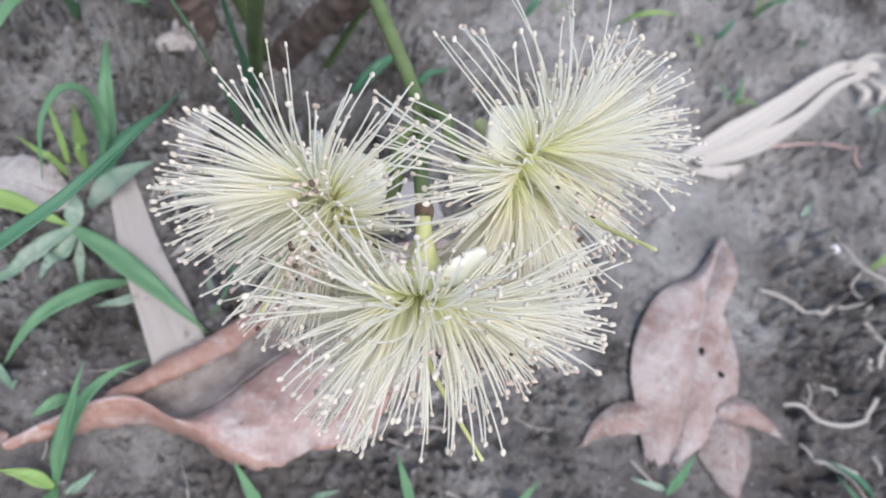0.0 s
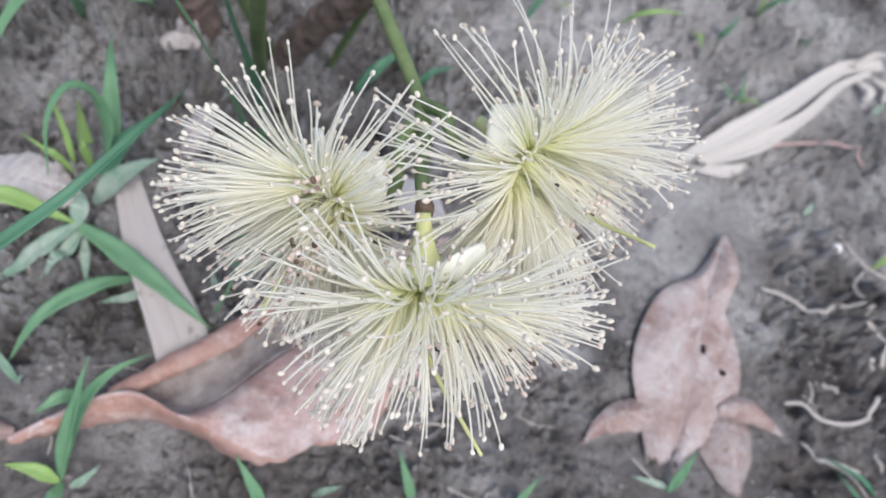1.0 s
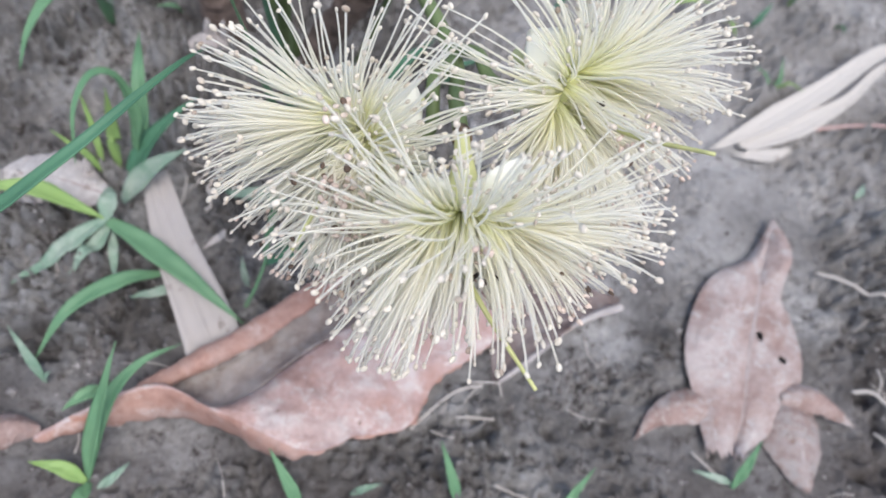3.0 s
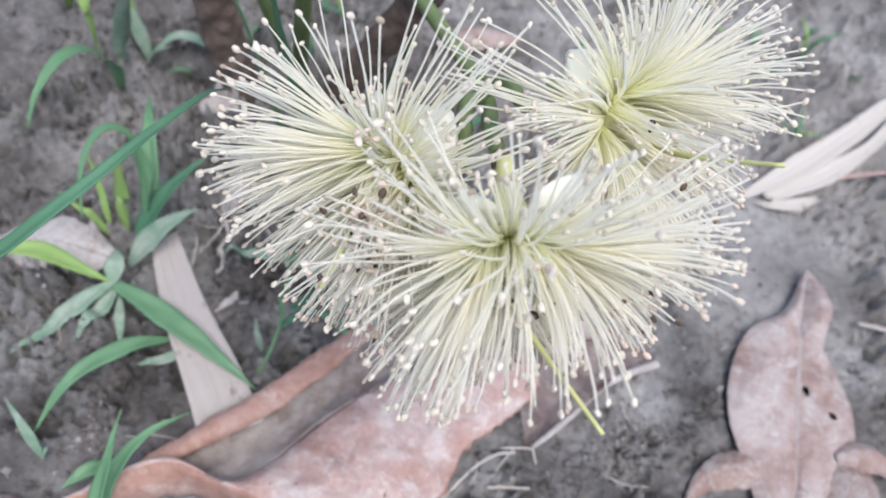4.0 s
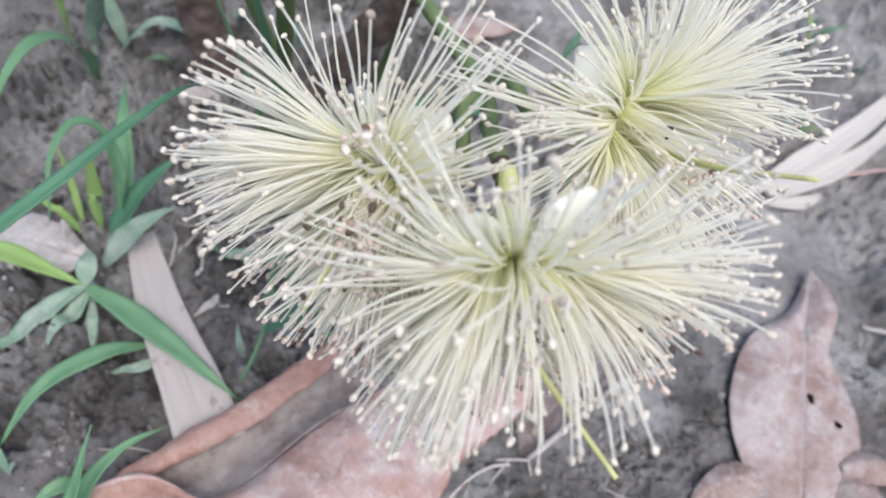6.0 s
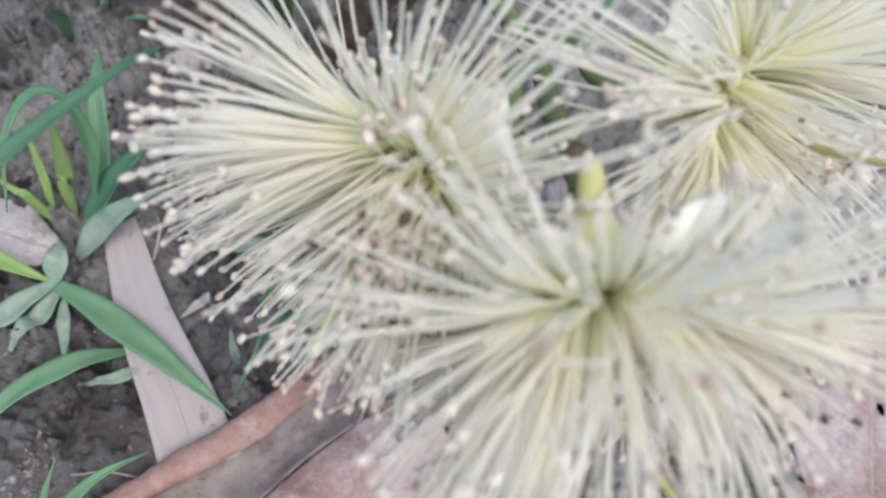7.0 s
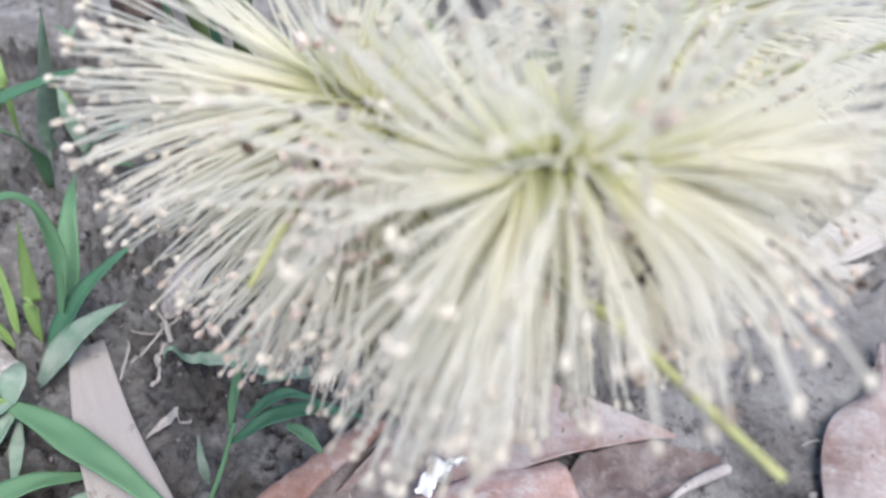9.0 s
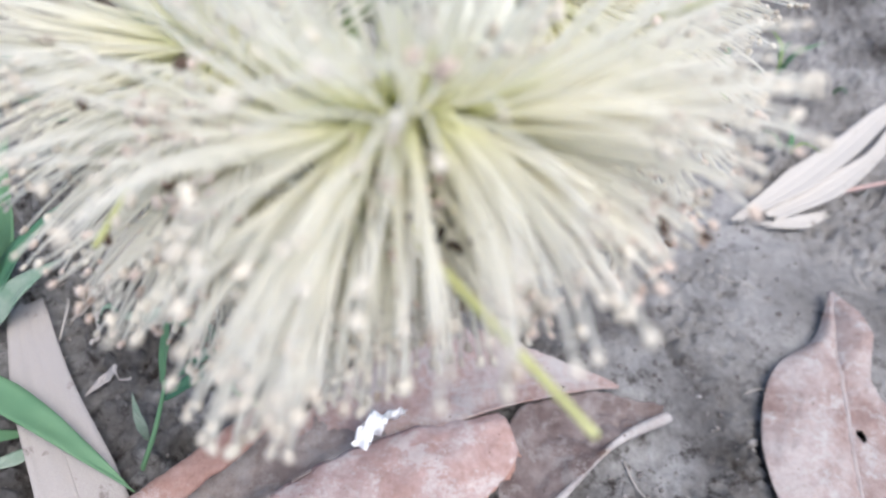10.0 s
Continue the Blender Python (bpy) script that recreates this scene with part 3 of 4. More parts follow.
def flowering_branch():
    b = thing("flowering_branch", "green twig bearing three cream brush-like flowers above bare soil", "flower cluster", at=(0.02, 0.235, 0.0))
    pts = spline([(0.0235, 0.215, 0.110), (0.0249, 0.1947, 0.124), (0.0416, 0.1302, 0.1435), (0.0395, 0.100, 0.158), (0.0388, 0.0812, 0.1673), (0.0383, 0.074, 0.1675)], 40)
    v, f = tube_geo(pts, np.linspace(0.0030, 0.0021, 40), 12)
    under("twig", mesh_from("twig", v, f, [STEM]), b)
    v, f = tube_geo([(0.0389, 0.0845, 0.1662), (0.0389, 0.0822, 0.1672), (0.0388, 0.0805, 0.1674), (0.0388, 0.0785, 0.1673)], [0.0022, 0.0027, 0.0027, 0.0021], 12)
    under("node_scar", mesh_from("node_scar", v, f, [SCAR]), b, "brown ringed node scar")
    for c in ([(0.0416, 0.1302, 0.1435), (0.047, 0.119, 0.156), (0.049, 0.110, 0.158), (0.0535, 0.104, 0.1595)], [(0.041, 0.120, 0.149), (0.034, 0.110, 0.155), (0.034, 0.097, 0.150), (0.031, 0.0935, 0.147)]):
        p = spline(c, 16)
        v, f = tube_geo(p, np.linspace(0.0024, 0.0019, 16), 10)
        under("pedicel", mesh_from("pedicel", v, f, [STEM]), b)
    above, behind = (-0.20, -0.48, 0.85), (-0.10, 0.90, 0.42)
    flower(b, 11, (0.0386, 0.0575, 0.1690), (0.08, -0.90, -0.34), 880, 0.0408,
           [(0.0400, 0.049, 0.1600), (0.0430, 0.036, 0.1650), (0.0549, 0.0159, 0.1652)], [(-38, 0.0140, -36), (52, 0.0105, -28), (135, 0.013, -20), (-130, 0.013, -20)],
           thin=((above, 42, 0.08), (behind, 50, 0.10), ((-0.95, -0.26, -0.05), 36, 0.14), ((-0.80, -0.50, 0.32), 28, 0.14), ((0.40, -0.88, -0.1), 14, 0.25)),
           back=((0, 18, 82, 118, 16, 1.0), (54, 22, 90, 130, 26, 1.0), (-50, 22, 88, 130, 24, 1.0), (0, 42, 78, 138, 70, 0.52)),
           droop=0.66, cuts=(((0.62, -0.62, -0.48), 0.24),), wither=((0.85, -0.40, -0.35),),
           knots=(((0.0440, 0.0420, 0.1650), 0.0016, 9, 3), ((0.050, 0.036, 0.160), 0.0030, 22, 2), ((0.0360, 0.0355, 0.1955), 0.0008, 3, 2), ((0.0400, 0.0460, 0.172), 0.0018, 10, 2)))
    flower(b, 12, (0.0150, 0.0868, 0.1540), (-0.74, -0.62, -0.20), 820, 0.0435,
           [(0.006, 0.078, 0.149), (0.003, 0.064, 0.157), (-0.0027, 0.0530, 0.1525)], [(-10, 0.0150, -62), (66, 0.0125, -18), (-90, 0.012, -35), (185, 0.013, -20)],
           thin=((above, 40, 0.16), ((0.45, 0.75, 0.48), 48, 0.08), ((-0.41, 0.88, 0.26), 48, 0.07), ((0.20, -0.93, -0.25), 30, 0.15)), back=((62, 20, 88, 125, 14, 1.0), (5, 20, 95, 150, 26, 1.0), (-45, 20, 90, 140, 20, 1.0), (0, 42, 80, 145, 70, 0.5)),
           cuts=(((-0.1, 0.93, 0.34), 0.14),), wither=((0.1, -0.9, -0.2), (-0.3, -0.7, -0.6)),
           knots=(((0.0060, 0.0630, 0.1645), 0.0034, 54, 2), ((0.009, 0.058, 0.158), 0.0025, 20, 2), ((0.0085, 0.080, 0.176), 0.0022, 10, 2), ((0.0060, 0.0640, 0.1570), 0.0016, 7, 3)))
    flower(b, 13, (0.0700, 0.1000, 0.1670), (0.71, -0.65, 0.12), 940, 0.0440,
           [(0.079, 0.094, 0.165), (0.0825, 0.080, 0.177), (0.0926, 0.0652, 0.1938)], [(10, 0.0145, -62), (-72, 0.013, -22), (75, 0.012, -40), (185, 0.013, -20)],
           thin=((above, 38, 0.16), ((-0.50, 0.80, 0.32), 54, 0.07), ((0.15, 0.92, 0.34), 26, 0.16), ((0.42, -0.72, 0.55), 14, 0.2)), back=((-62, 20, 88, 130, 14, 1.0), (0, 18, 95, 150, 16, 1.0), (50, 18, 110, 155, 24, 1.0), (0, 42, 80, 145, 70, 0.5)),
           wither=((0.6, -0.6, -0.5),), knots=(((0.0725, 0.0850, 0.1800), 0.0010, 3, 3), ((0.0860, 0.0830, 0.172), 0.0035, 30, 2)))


flowering_branch()


# ---- dry fallen leaves ----
def laid(grid, wave, seed, lift=0.0010):
    """Waves a sheet a little and keeps it above the soil."""
    g = np.array(grid)
    g[..., 2] += wave * fbm(g[..., 0], g[..., 1], 130, 4, seed)
    g[..., 2] = np.maximum(g[..., 2], soil_height(g[..., 0], g[..., 1]) + lift)
    return g


def left_leaf():
    """A broad dry leaf: its far margin rolled into a tube, its near half raised and turned down at the edge."""
    t = thing("dry_leaf", "large pinkish brown dry leaf with a rolled margin lying on soil", "fallen leaf", "fallen dry leaves", at=(0.02, 0.07, 0.0))
    nu, nv = 120, 40
    inner = spline([(-0.102, 0.0345, 0.004), (-0.060, 0.0530, 0.014), (-0.0300, 0.0440, 0.017), (0.0020, 0.0700, 0.011), (0.0200, 0.0838, 0.0095), (0.0375, 0.0930, 0.008), (0.0574, 0.0998, 0.008), (0.0905, 0.1052, 0.0080)], nu)
    ridge = spline([(-0.102, 0.0315, 0.004), (-0.060, 0.0505, 0.015), (-0.0297, 0.0405, 0.0195), (0.0050, 0.0255, 0.0235), (0.0240, 0.0330, 0.015), (0.0450, 0.0378, 0.0085), (0.0540, 0.0495, 0.006), (0.0605, 0.0605, 0.0055), (0.0765, 0.0716, 0.005), (0.0892, 0.0815, 0.005), (0.0955, 0.0905, 0.005)], nu)
    grid = []
    for i in range(nu):
        u = i / (nu - 1)
        w = ridge[i] - inner[i]
        out = unit(np.array([w[0], w[1], 0]) + np.array([0.0005, -0.002, 0]))
        drop = 0.0006 + 0.0180 * min(1, 5 * u) * max(0.0, 1 - (u / 0.50) ** 5)
        row = []
        for j in range(nv):
            k = j / (nv - 1)
            if k < 0.72:
                q = k / 0.72
                p = inner[i] + w * q + np.array([0, 0, 0.0022 * math.sin(math.pi * q) * min(1, np.linalg.norm(w) / 0.02) - 0.0035 * (1 - q) ** 6])
            else:
                q = (k - 0.72) / 0.28
                p = ridge[i] + out * drop * 0.62 * math.sin(q * 1.5) - np.array([0, 0, drop * (1 - math.cos(q * 1.5))])
                p = p + out * 0.0012 * q * math.sin(90 * u) * math.sin(37 * u + 1)
                if u > 0.45:
                    p = p + out * 0.0016 * q * (math.sin(151 * u) + math.sin(263 * u + 2) + 0.8 * math.sin(67 * u + 4)) * (u - 0.45)
            row.append(p)
        grid.append(row)
    grid = laid(grid, 0.0022, 9)
    # the turned-down edge is oranger, and its shade is painted in as darker colour
    under("leaf_half", sheet_mesh("leaf_half", grid, 0.0006, LEAF_PINK, edge=28, edge_mat=LEAF_ROLL), t, "dusty pink half with turned-down edge")
    # the muddy trough between the two halves, its shade put into the colour
    n, m = 60, 20
    far = spline([(-0.060, 0.0540, 0.002), (-0.0331, 0.0735, 0.003), (-0.0012, 0.0955, 0.003), (0.022, 0.1130, 0.004), (0.044, 0.1230, 0.006)], n)
    near = spline([(-0.056, 0.0515, 0.009), (-0.029, 0.0450, 0.010), (0.0022, 0.0705, 0.008), (0.030, 0.0890, 0.005), (0.052, 0.0975, 0.003)], n)
    grid = [[near[i] + (far[i] - near[i]) * (j / (m - 1)) - np.array([0, 0, 0.005 * math.sin(math.pi * j / (m - 1))]) for j in range(m)] for i in range(n)]
    under("leaf_trough", sheet_mesh("leaf_trough", laid(grid, 0.0026, 14, 0.0020), 0.0005, LEAF_DIRTY_SHADED), t, "muddy brown trough with painted-in shade beside the midrib")
    # far half beyond the roll
    nu, nv = 60, 26
    mid = spline([(0.012, 0.0930, -0.004), (0.030, 0.0870, -0.004), (0.055, 0.0975, 0.002), (0.089, 0.1060, 0.006), (0.1038, 0.1090, 0.006), (0.1265, 0.1126, 0.0055), (0.1380, 0.1135, 0.004)], nu)
    far = spline([(0.0150, 0.0985, 0.002), (0.0270, 0.1080, 0.010), (0.050, 0.1280, 0.014), (0.085, 0.1380, 0.009), (0.115, 0.1270, 0.006), (0.1385, 0.1144, 0.004)], nu)
    grid = [[mid[i] + (far[i] - mid[i]) * (j / (nv - 1)) - np.array([0, 0, 0.006 * math.sin(math.pi * j / (nv - 1)) * (1 - i / nu)]) for j in range(nv)] for i in range(nu)]
    under("leaf_half", sheet_mesh("leaf_half", laid(grid, 0.0018, 10), 0.0006, LEAF_MUDDY), t, "muddy far half")
    low = spline([(0.0875, 0.0600, 0.003), (0.0971, 0.0664, 0.0040), (0.1131, 0.0785, 0.0045), (0.1320, 0.0922, 0.005), (0.1535, 0.1008, 0.004)], nu)
    top = spline([(0.0870, 0.0800, 0.002), (0.0935, 0.1000, 0.004), (0.1038, 0.1080, 0.0060), (0.1265, 0.1118, 0.0050), (0.1540, 0.1060, 0.003)], nu)
    grid = [[low[i] + (top[i] - low[i]) * (j / (nv - 1)) - np.array([0, 0, 0.004 * math.sin(math.pi * j / (nv - 1))]) for j in range(nv)] for i in range(nu)]
    under("leaf_tip", sheet_mesh("leaf_tip", laid(grid, 0.0045, 12, 0.0003), 0.0006, LEAF_MUD), t, "mud-covered leaf tip with a pale edge")
    v, f = tube_geo(low[2:] + np.array([0, 0, 0.0006]), 0.0011 + 0.0004 * np.sin(np.linspace(0, 9, len(low) - 2)) + 0.0009 * np.linspace(0, 1, len(low) - 2) ** 3, 8)
    under("leaf_edge", mesh_from("leaf_edge", v, f, [LEAF_GREY]), t, "pale frayed leaf edge")
    # the rolled margin
    n, m = 90, 26
    line = spline([(-0.0640, 0.0510, 0.006), (-0.0438, 0.0635, 0.0080), (-0.0247, 0.0752, 0.009), (-0.0055, 0.0900, 0.010), (0.0097, 0.1022, 0.011), (0.0199, 0.1105, 0.0115), (0.0310, 0.1172, 0.012)], n)
    tang = np.gradient(line, axis=0)
    grid = []
    for i in range(n):
        u = i / (n - 1)
        d = unit(tang[i])
        side = unit(np.cross(d, (0, 0, 1)))
        up = np.cross(side, d)
        r = (0.0018 + 0.0032 * math.sin(math.pi * min(1, 0.10 + 0.80 * u)) ** 0.7 + 0.0003 * math.sin(31 * u) + 0.0002 * math.sin(83 * u)) * min(1.0, 0.25 + 9 * (1 - u)) ** 0.6
        row = []
        for j in range(m):
            a = radians(-62 + 262 * j / (m - 1))
            rr = r * (1 + 0.06 * math.sin(3 * a + 9 * u))
            row.append(line[i] - side * rr * math.cos(a) + up * rr * math.sin(a) * (0.72 + 0.2 * math.sin(6 * u + 1)))
        grid.append(row)
    under("rolled_margin", sheet_mesh("rolled_margin", laid(grid, 0.0013, 11), 0.0006, LEAF_ROLL), t, "orange-brown rolled leaf margin")
    rib = mid[26:] + np.array([0, 0, 0.0006])
    v, f = tube_geo(rib, np.linspace(0.0008, 0.0004, len(rib)), 7)
    under("midrib", mesh_from("midrib", v, f, [LEAF_MUDDY]), t, "thin dusty midrib")


left_leaf()


def simple_leaf(label, spine, width, mat, cup=0.0, tilt=0.0, shape=0.8, rib=True, wave=0.001, peak=0.45, group="fallen dry leaves", name="dry_leaf", category="fallen leaf", seed=0, fold=0.0):
    """A dry leaf along a spine; cup lifts (or lowers) the margins."""
    nu, nv = 100, 41
    sp = spline(spine, nu)
    tang = np.gradient(sp, axis=0)
    rng = np.random.RandomState(seed)
    ph = rng.uniform(0, 6, 4)
    wave = min(wave, 0.018 * width)
    grid = []
    for i in range(nu):
        u = i / (nu - 1)
        t = unit(tang[i])
        side = unit(np.cross(t, (0, 0, 1)))
        nrm = np.cross(side, t)
        e = math.log(0.5) / math.log(peak)
        w = width / 2 * (math.sin(math.pi * min(max(u, 0.004), 0.996) ** e) ** shape)
        row = []
        for j in range(nv):
            v = 2 * j / (nv - 1) - 1
            edge = 1 + 0.03 * math.sin(19 * u + ph[0] + v) + 0.02 * math.sin(47 * u + ph[1] * v)
            h = cup * abs(v) ** 1.7 * w * 2 + fold * abs(v) * w + wave * math.sin(14 * u + ph[2] + 2.5 * v) * abs(v) + 0.35 * wave * math.sin(53 * u + ph[3] + 5 * v)
            h -= 0.0005 * math.exp(-(v * w / 0.0012) ** 2)
            row.append(sp[i] + side * w * v * edge + nrm * h + np.array([0, 0, tilt * v * w]))
        grid.append(row)
    grid = np.array(grid)
    grid[..., 2] = np.maximum(grid[..., 2], soil_height(grid[..., 0], grid[..., 1]) + 0.0010)

    t = thing(name, label, category, group, at=tuple(sp[nu // 2]))
    t.location.z = 0
    under("leaf_blade", sheet_mesh("leaf_blade", grid, 0.0005, mat), t)
    if rib:
        c = grid[:, nv // 2] + np.array([0, 0, 0.0002])
        v, f = tube_geo(c[1:-4:3], np.linspace(0.0008, 0.0015, len(c[1:-4:3])) * (1.3 if width > 0.05 else 0.8), 11)
        v = [p + np.array([0, 0, -0.0008]) for p in v]
        under("midrib", mesh_from("midrib", v, f, [RIB]), t, "greyish raised midrib")
    return t


def holed_leaf():
    """A broad dry leaf, folded up along one margin near its stalk, its far end torn off; two insect holes."""
    nu, nv = 150, 90
    rib = spline([(0.2480, 0.1565, 0.0050), (0.2325, 0.1235, 0.0070), (0.2282, 0.1108, 0.0075), (0.2168, 0.0810, 0.0075), (0.2075, 0.0480, 0.0060), (0.2000, 0.0305, 0.0040)], nu)
    one = spline([(0.2474, 0.1565, 0.0050), (0.2299, 0.1340, 0.0035), (0.2055, 0.1203, 0.0035), (0.1903, 0.0985, 0.0040), (0.1830, 0.0765, 0.0045), (0.1858, 0.0525, 0.0035), (0.1874, 0.0305, 0.0030)], nu)
    two = spline([(0.2486, 0.1565, 0.0050), (0.2495, 0.1417, 0.0110), (0.2480, 0.1290, 0.0120), (0.2420, 0.1120, 0.0060), (0.2468, 0.1000, 0.0030), (0.2474, 0.0800, 0.0030), (0.2396, 0.0580, 0.0035), (0.2216, 0.0410, 0.0035), (0.2040, 0.0300, 0.0030)], nu)
    grid = []
    for i in range(nu):
        u = i / (nu - 1)
        row = []
        for j in range(nv):
            v = 2 * j / (nv - 1) - 1
            m = one[i] if v < 0 else two[i]
            p = rib[i] + (m - rib[i]) * abs(v)
            p = p + np.array([0, 0, 0.0028 * math.sin(math.pi * abs(v)) * min(1, 4 * u) - 0.0006 * math.exp(-(v / 0.05) ** 2) + 0.0006 * math.sin(17 * u + 4 * v) * abs(v)])
            if u > 0.94:
                p = p + np.array([0.2, -1, 0]) * 0.0016 * (u - 0.94) / 0.06 * (math.sin(29 * v) + math.sin(11 * v + 1))
            row.append(p)
        grid.append(row)
    g = laid(grid, 0.0012, 22)

    def skip(i, j):
        x, y = g[i, j, 0], g[i, j, 1]
        return ((x - 0.2232) / 0.0016) ** 2 + ((y - 0.0884) / 0.0025) ** 2 < 1 or ((x - 0.2331) / 0.0024) ** 2 + ((y - 0.0764) / 0.0016 - 0.3 * math.sin(900 * x)) ** 2 < 1

    t = thing("dry_leaf", "pale pinkish dry leaf with two small holes on soil", "fallen leaf", "fallen dry leaves", at=(0.217, 0.085, 0))
    under("leaf_blade", sheet_mesh("leaf_blade", g, 0.0005, LEAF_PALE, skip), t)
    c = g[1:-6:3, nv // 2] + np.array([0, 0, -0.0004])
    v, f = tube_geo(c, np.linspace(0.0016, 0.0009, len(c)), 9)
    under("midrib", mesh_from("midrib", v, f, [RIB]), t, "greyish raised midrib")


holed_leaf()
simple_leaf("small curled reddish dry leaf half under another leaf", [(0.153, 0.037, 0.002), (0.166, 0.048, 0.006), (0.184, 0.053, 0.007), (0.202, 0.050, 0.004)], 0.017, LEAF_RUST, cup=-0.3, shape=0.65, peak=0.65, seed=4, rib=False)
simple_leaf("small dry brown leaf with a muddy tip on soil", [(0.232, 0.062, 0.006), (0.234, 0.045, 0.009), (0.236, 0.014, 0.003)], 0.032, LEAF_SOILED, cup=-0.25, shape=0.7, seed=5)
simple_leaf("thin curled reddish dry leaf fragment on soil", [(0.228, 0.057, 0.009), (0.246, 0.0565, 0.012), (0.269, 0.045, 0.003)], 0.014, LEAF_RUST, cup=-0.4, shape=0.8, peak=0.3, seed=6, rib=False)
simple_leaf("pale grey dry leaf lying below grass", [(-0.140, 0.150, 0.004), (-0.118, 0.148, 0.009), (-0.092, 0.143, 0.004)], 0.030, LEAF_GREY, cup=-0.15, shape=0.6, seed=7)
simple_leaf("pale curled dry leaf fragment on soil", [(-0.072, 0.231, 0.004), (-0.060, 0.237, 0.009), (-0.046, 0.236, 0.004)], 0.012, LEAF_GREY, cup=-0.4, shape=0.6, seed=8, rib=False)
simple_leaf("pale papery dry leaf scrap on soil", [(-0.049, 0.170, 0.003), (-0.043, 0.187, 0.010), (-0.040, 0.203, 0.004)], 0.013, LEAF_GREY, cup=-0.3, shape=0.6, seed=9, rib=False)
simple_leaf("brown dry leaf half hidden behind flowers", [(0.058, 0.300, 0.004), (0.082, 0.307, 0.007), (0.110, 0.309, 0.004)], 0.020, LEAF_RUST, cup=-0.2, seed=10)
simple_leaf("reddish brown rolled dry leaf on soil", [(-0.125, 0.030, 0.005), (-0.112, 0.035, 0.010), (-0.100, 0.036, 0.004)], 0.014, LEAF_RUST, cup=-0.5, shape=0.5, seed=11, rib=False)
simple_leaf("grey dry leaf half hidden below flowers", [(0.055, 0.168, 0.004), (0.068, 0.160, 0.006), (0.085, 0.150, 0.003)], 0.022, LEAF_GREY, cup=-0.1, seed=12)


def strip(name, label, spine, widths, mat, category, curl=0.0, thick=0.0005, group="", ragged=0.0, seed=0):
    """A dry flat strip with blunt ends; curl lifts its margins."""
    nu, nv = 60, 13
    sp = spline(spine, nu)
    ws = np.interp(np.linspace(0, 1, nu), np.linspace(0, 1, len(widths)), widths)
    tang = np.gradient(sp, axis=0)
    rng = np.random.RandomState(seed)
    rag = rng.uniform(-1, 1, nv) * ragged
    grid = []
    for i in range(nu):
        t = unit(tang[i])
        side = unit(np.cross(t, (0, 0, 1)))
        u = i / (nu - 1)
        row = []
        for j in range(nv):
            v = 2 * j / (nv - 1) - 1
            end = t * rag[j] * (max(0, u - 0.85) / 0.15 - max(0, 0.15 - u) / 0.15)
            row.append(sp[i] + side * ws[i] / 2 * v + end + np.array([0, 0, curl * abs(v) ** 2 * ws[i] + 0.0003 * math.sin(11 * v + 5 * u)]))
        grid.append(row)
    grid = np.array(grid)
    grid[..., 2] = np.maximum(grid[..., 2], soil_height(grid[..., 0], grid[..., 1]) + 0.0008)
    return solo(name, sheet_mesh(name, grid, thick, mat), label, category, group)


def strand(name, label, category, pts, r0, r1, mat, group="", n=28, sides=7, rest=True, rugged=0.0):
    p = spline(pts, n)
    if rest:
        p[:, 2] = np.maximum(p[:, 2], soil_height(p[:, 0], p[:, 1]) + r1 + 0.0004)
    v, f = tube_geo(p, np.linspace(r0, r1, n), sides)
    if rugged:
        v = [q + rugged * np.array(noise.noise_vector(Vector(q) * 160)) + 0.5 * rugged * np.array(noise.noise_vector(Vector((q[0] * 900, q[1] * 900, q[2] * 120)))) for q in v]
    uv = np.stack([np.repeat(np.linspace(0, 1, n), sides), np.tile(np.linspace(0, 1, sides), n)], 1)
    return solo(name, mesh_from(name, v, f, [mat], uvs=uv), label, category, group)


wide = thing("dry_grass_blade", "wide pale grey dry blade lying flat on soil", "dry blade", at=(-0.053, 0.11, 0))
flat = strip("leaf_blade", "", [(-0.074, 0.156, 0.004), (-0.060, 0.120, 0.006), (-0.044, 0.088, 0.004), (-0.034, 0.066, 0.003)],
             [0.012, 0.017, 0.022, 0.026], STRIP, "", curl=0.06, ragged=0.002)
vein = strand("vein", "", "", [(-0.0725, 0.152, 0.0042), (-0.0600, 0.120, 0.0061), (-0.0450, 0.088, 0.0041), (-0.0365, 0.070, 0.0031)], 0.0005, 0.0003, STRIP, rest=False)
for ob in (flat, vein):
    ob.parent = wide
    ob.matrix_parent_inverse = Matrix.Translation(-Vector(wide.location))
dry = thing("split_dry_blade", "bleached split dry blade with frayed strands on soil", "dry blade", at=(0.31, 0.25, 0))
for spine, widths in (([(0.221, 0.2005, 0.003), (0.264, 0.2240, 0.007), (0.302, 0.2485, 0.009), (0.350, 0.2825, 0.008), (0.390, 0.2950, 0.004)], [0.003, 0.015, 0.013, 0.010, 0.009]),
                      ([(0.240, 0.2035, 0.003), (0.276, 0.2180, 0.007), (0.315, 0.2420, 0.008), (0.345, 0.2680, 0.008), (0.378, 0.2870, 0.005)], [0.008, 0.013, 0.0075, 0.006, 0.005]),
                      ([(0.236, 0.1985, 0.002), (0.254, 0.1985, 0.004), (0.272, 0.2050, 0.003)], [0.003, 0.009, 0.003]),
                      ([(0.366, 0.2790, 0.004), (0.372, 0.2700, 0.007), (0.369, 0.2640, 0.003)], [0.004, 0.007, 0.003]),
                      ([(0.379, 0.2830, 0.004), (0.386, 0.2740, 0.007), (0.384, 0.2660, 0.003)], [0.003, 0.006, 0.003]),
                      ([(0.360, 0.2860, 0.009), (0.378, 0.2970, 0.010), (0.396, 0.3040, 0.005)], [0.003, 0.004, 0.002])):
    ob = strip("strand", "", spine, widths, STRIP_WHITE, "", curl=0.1, ragged=0.004, seed=len(widths))
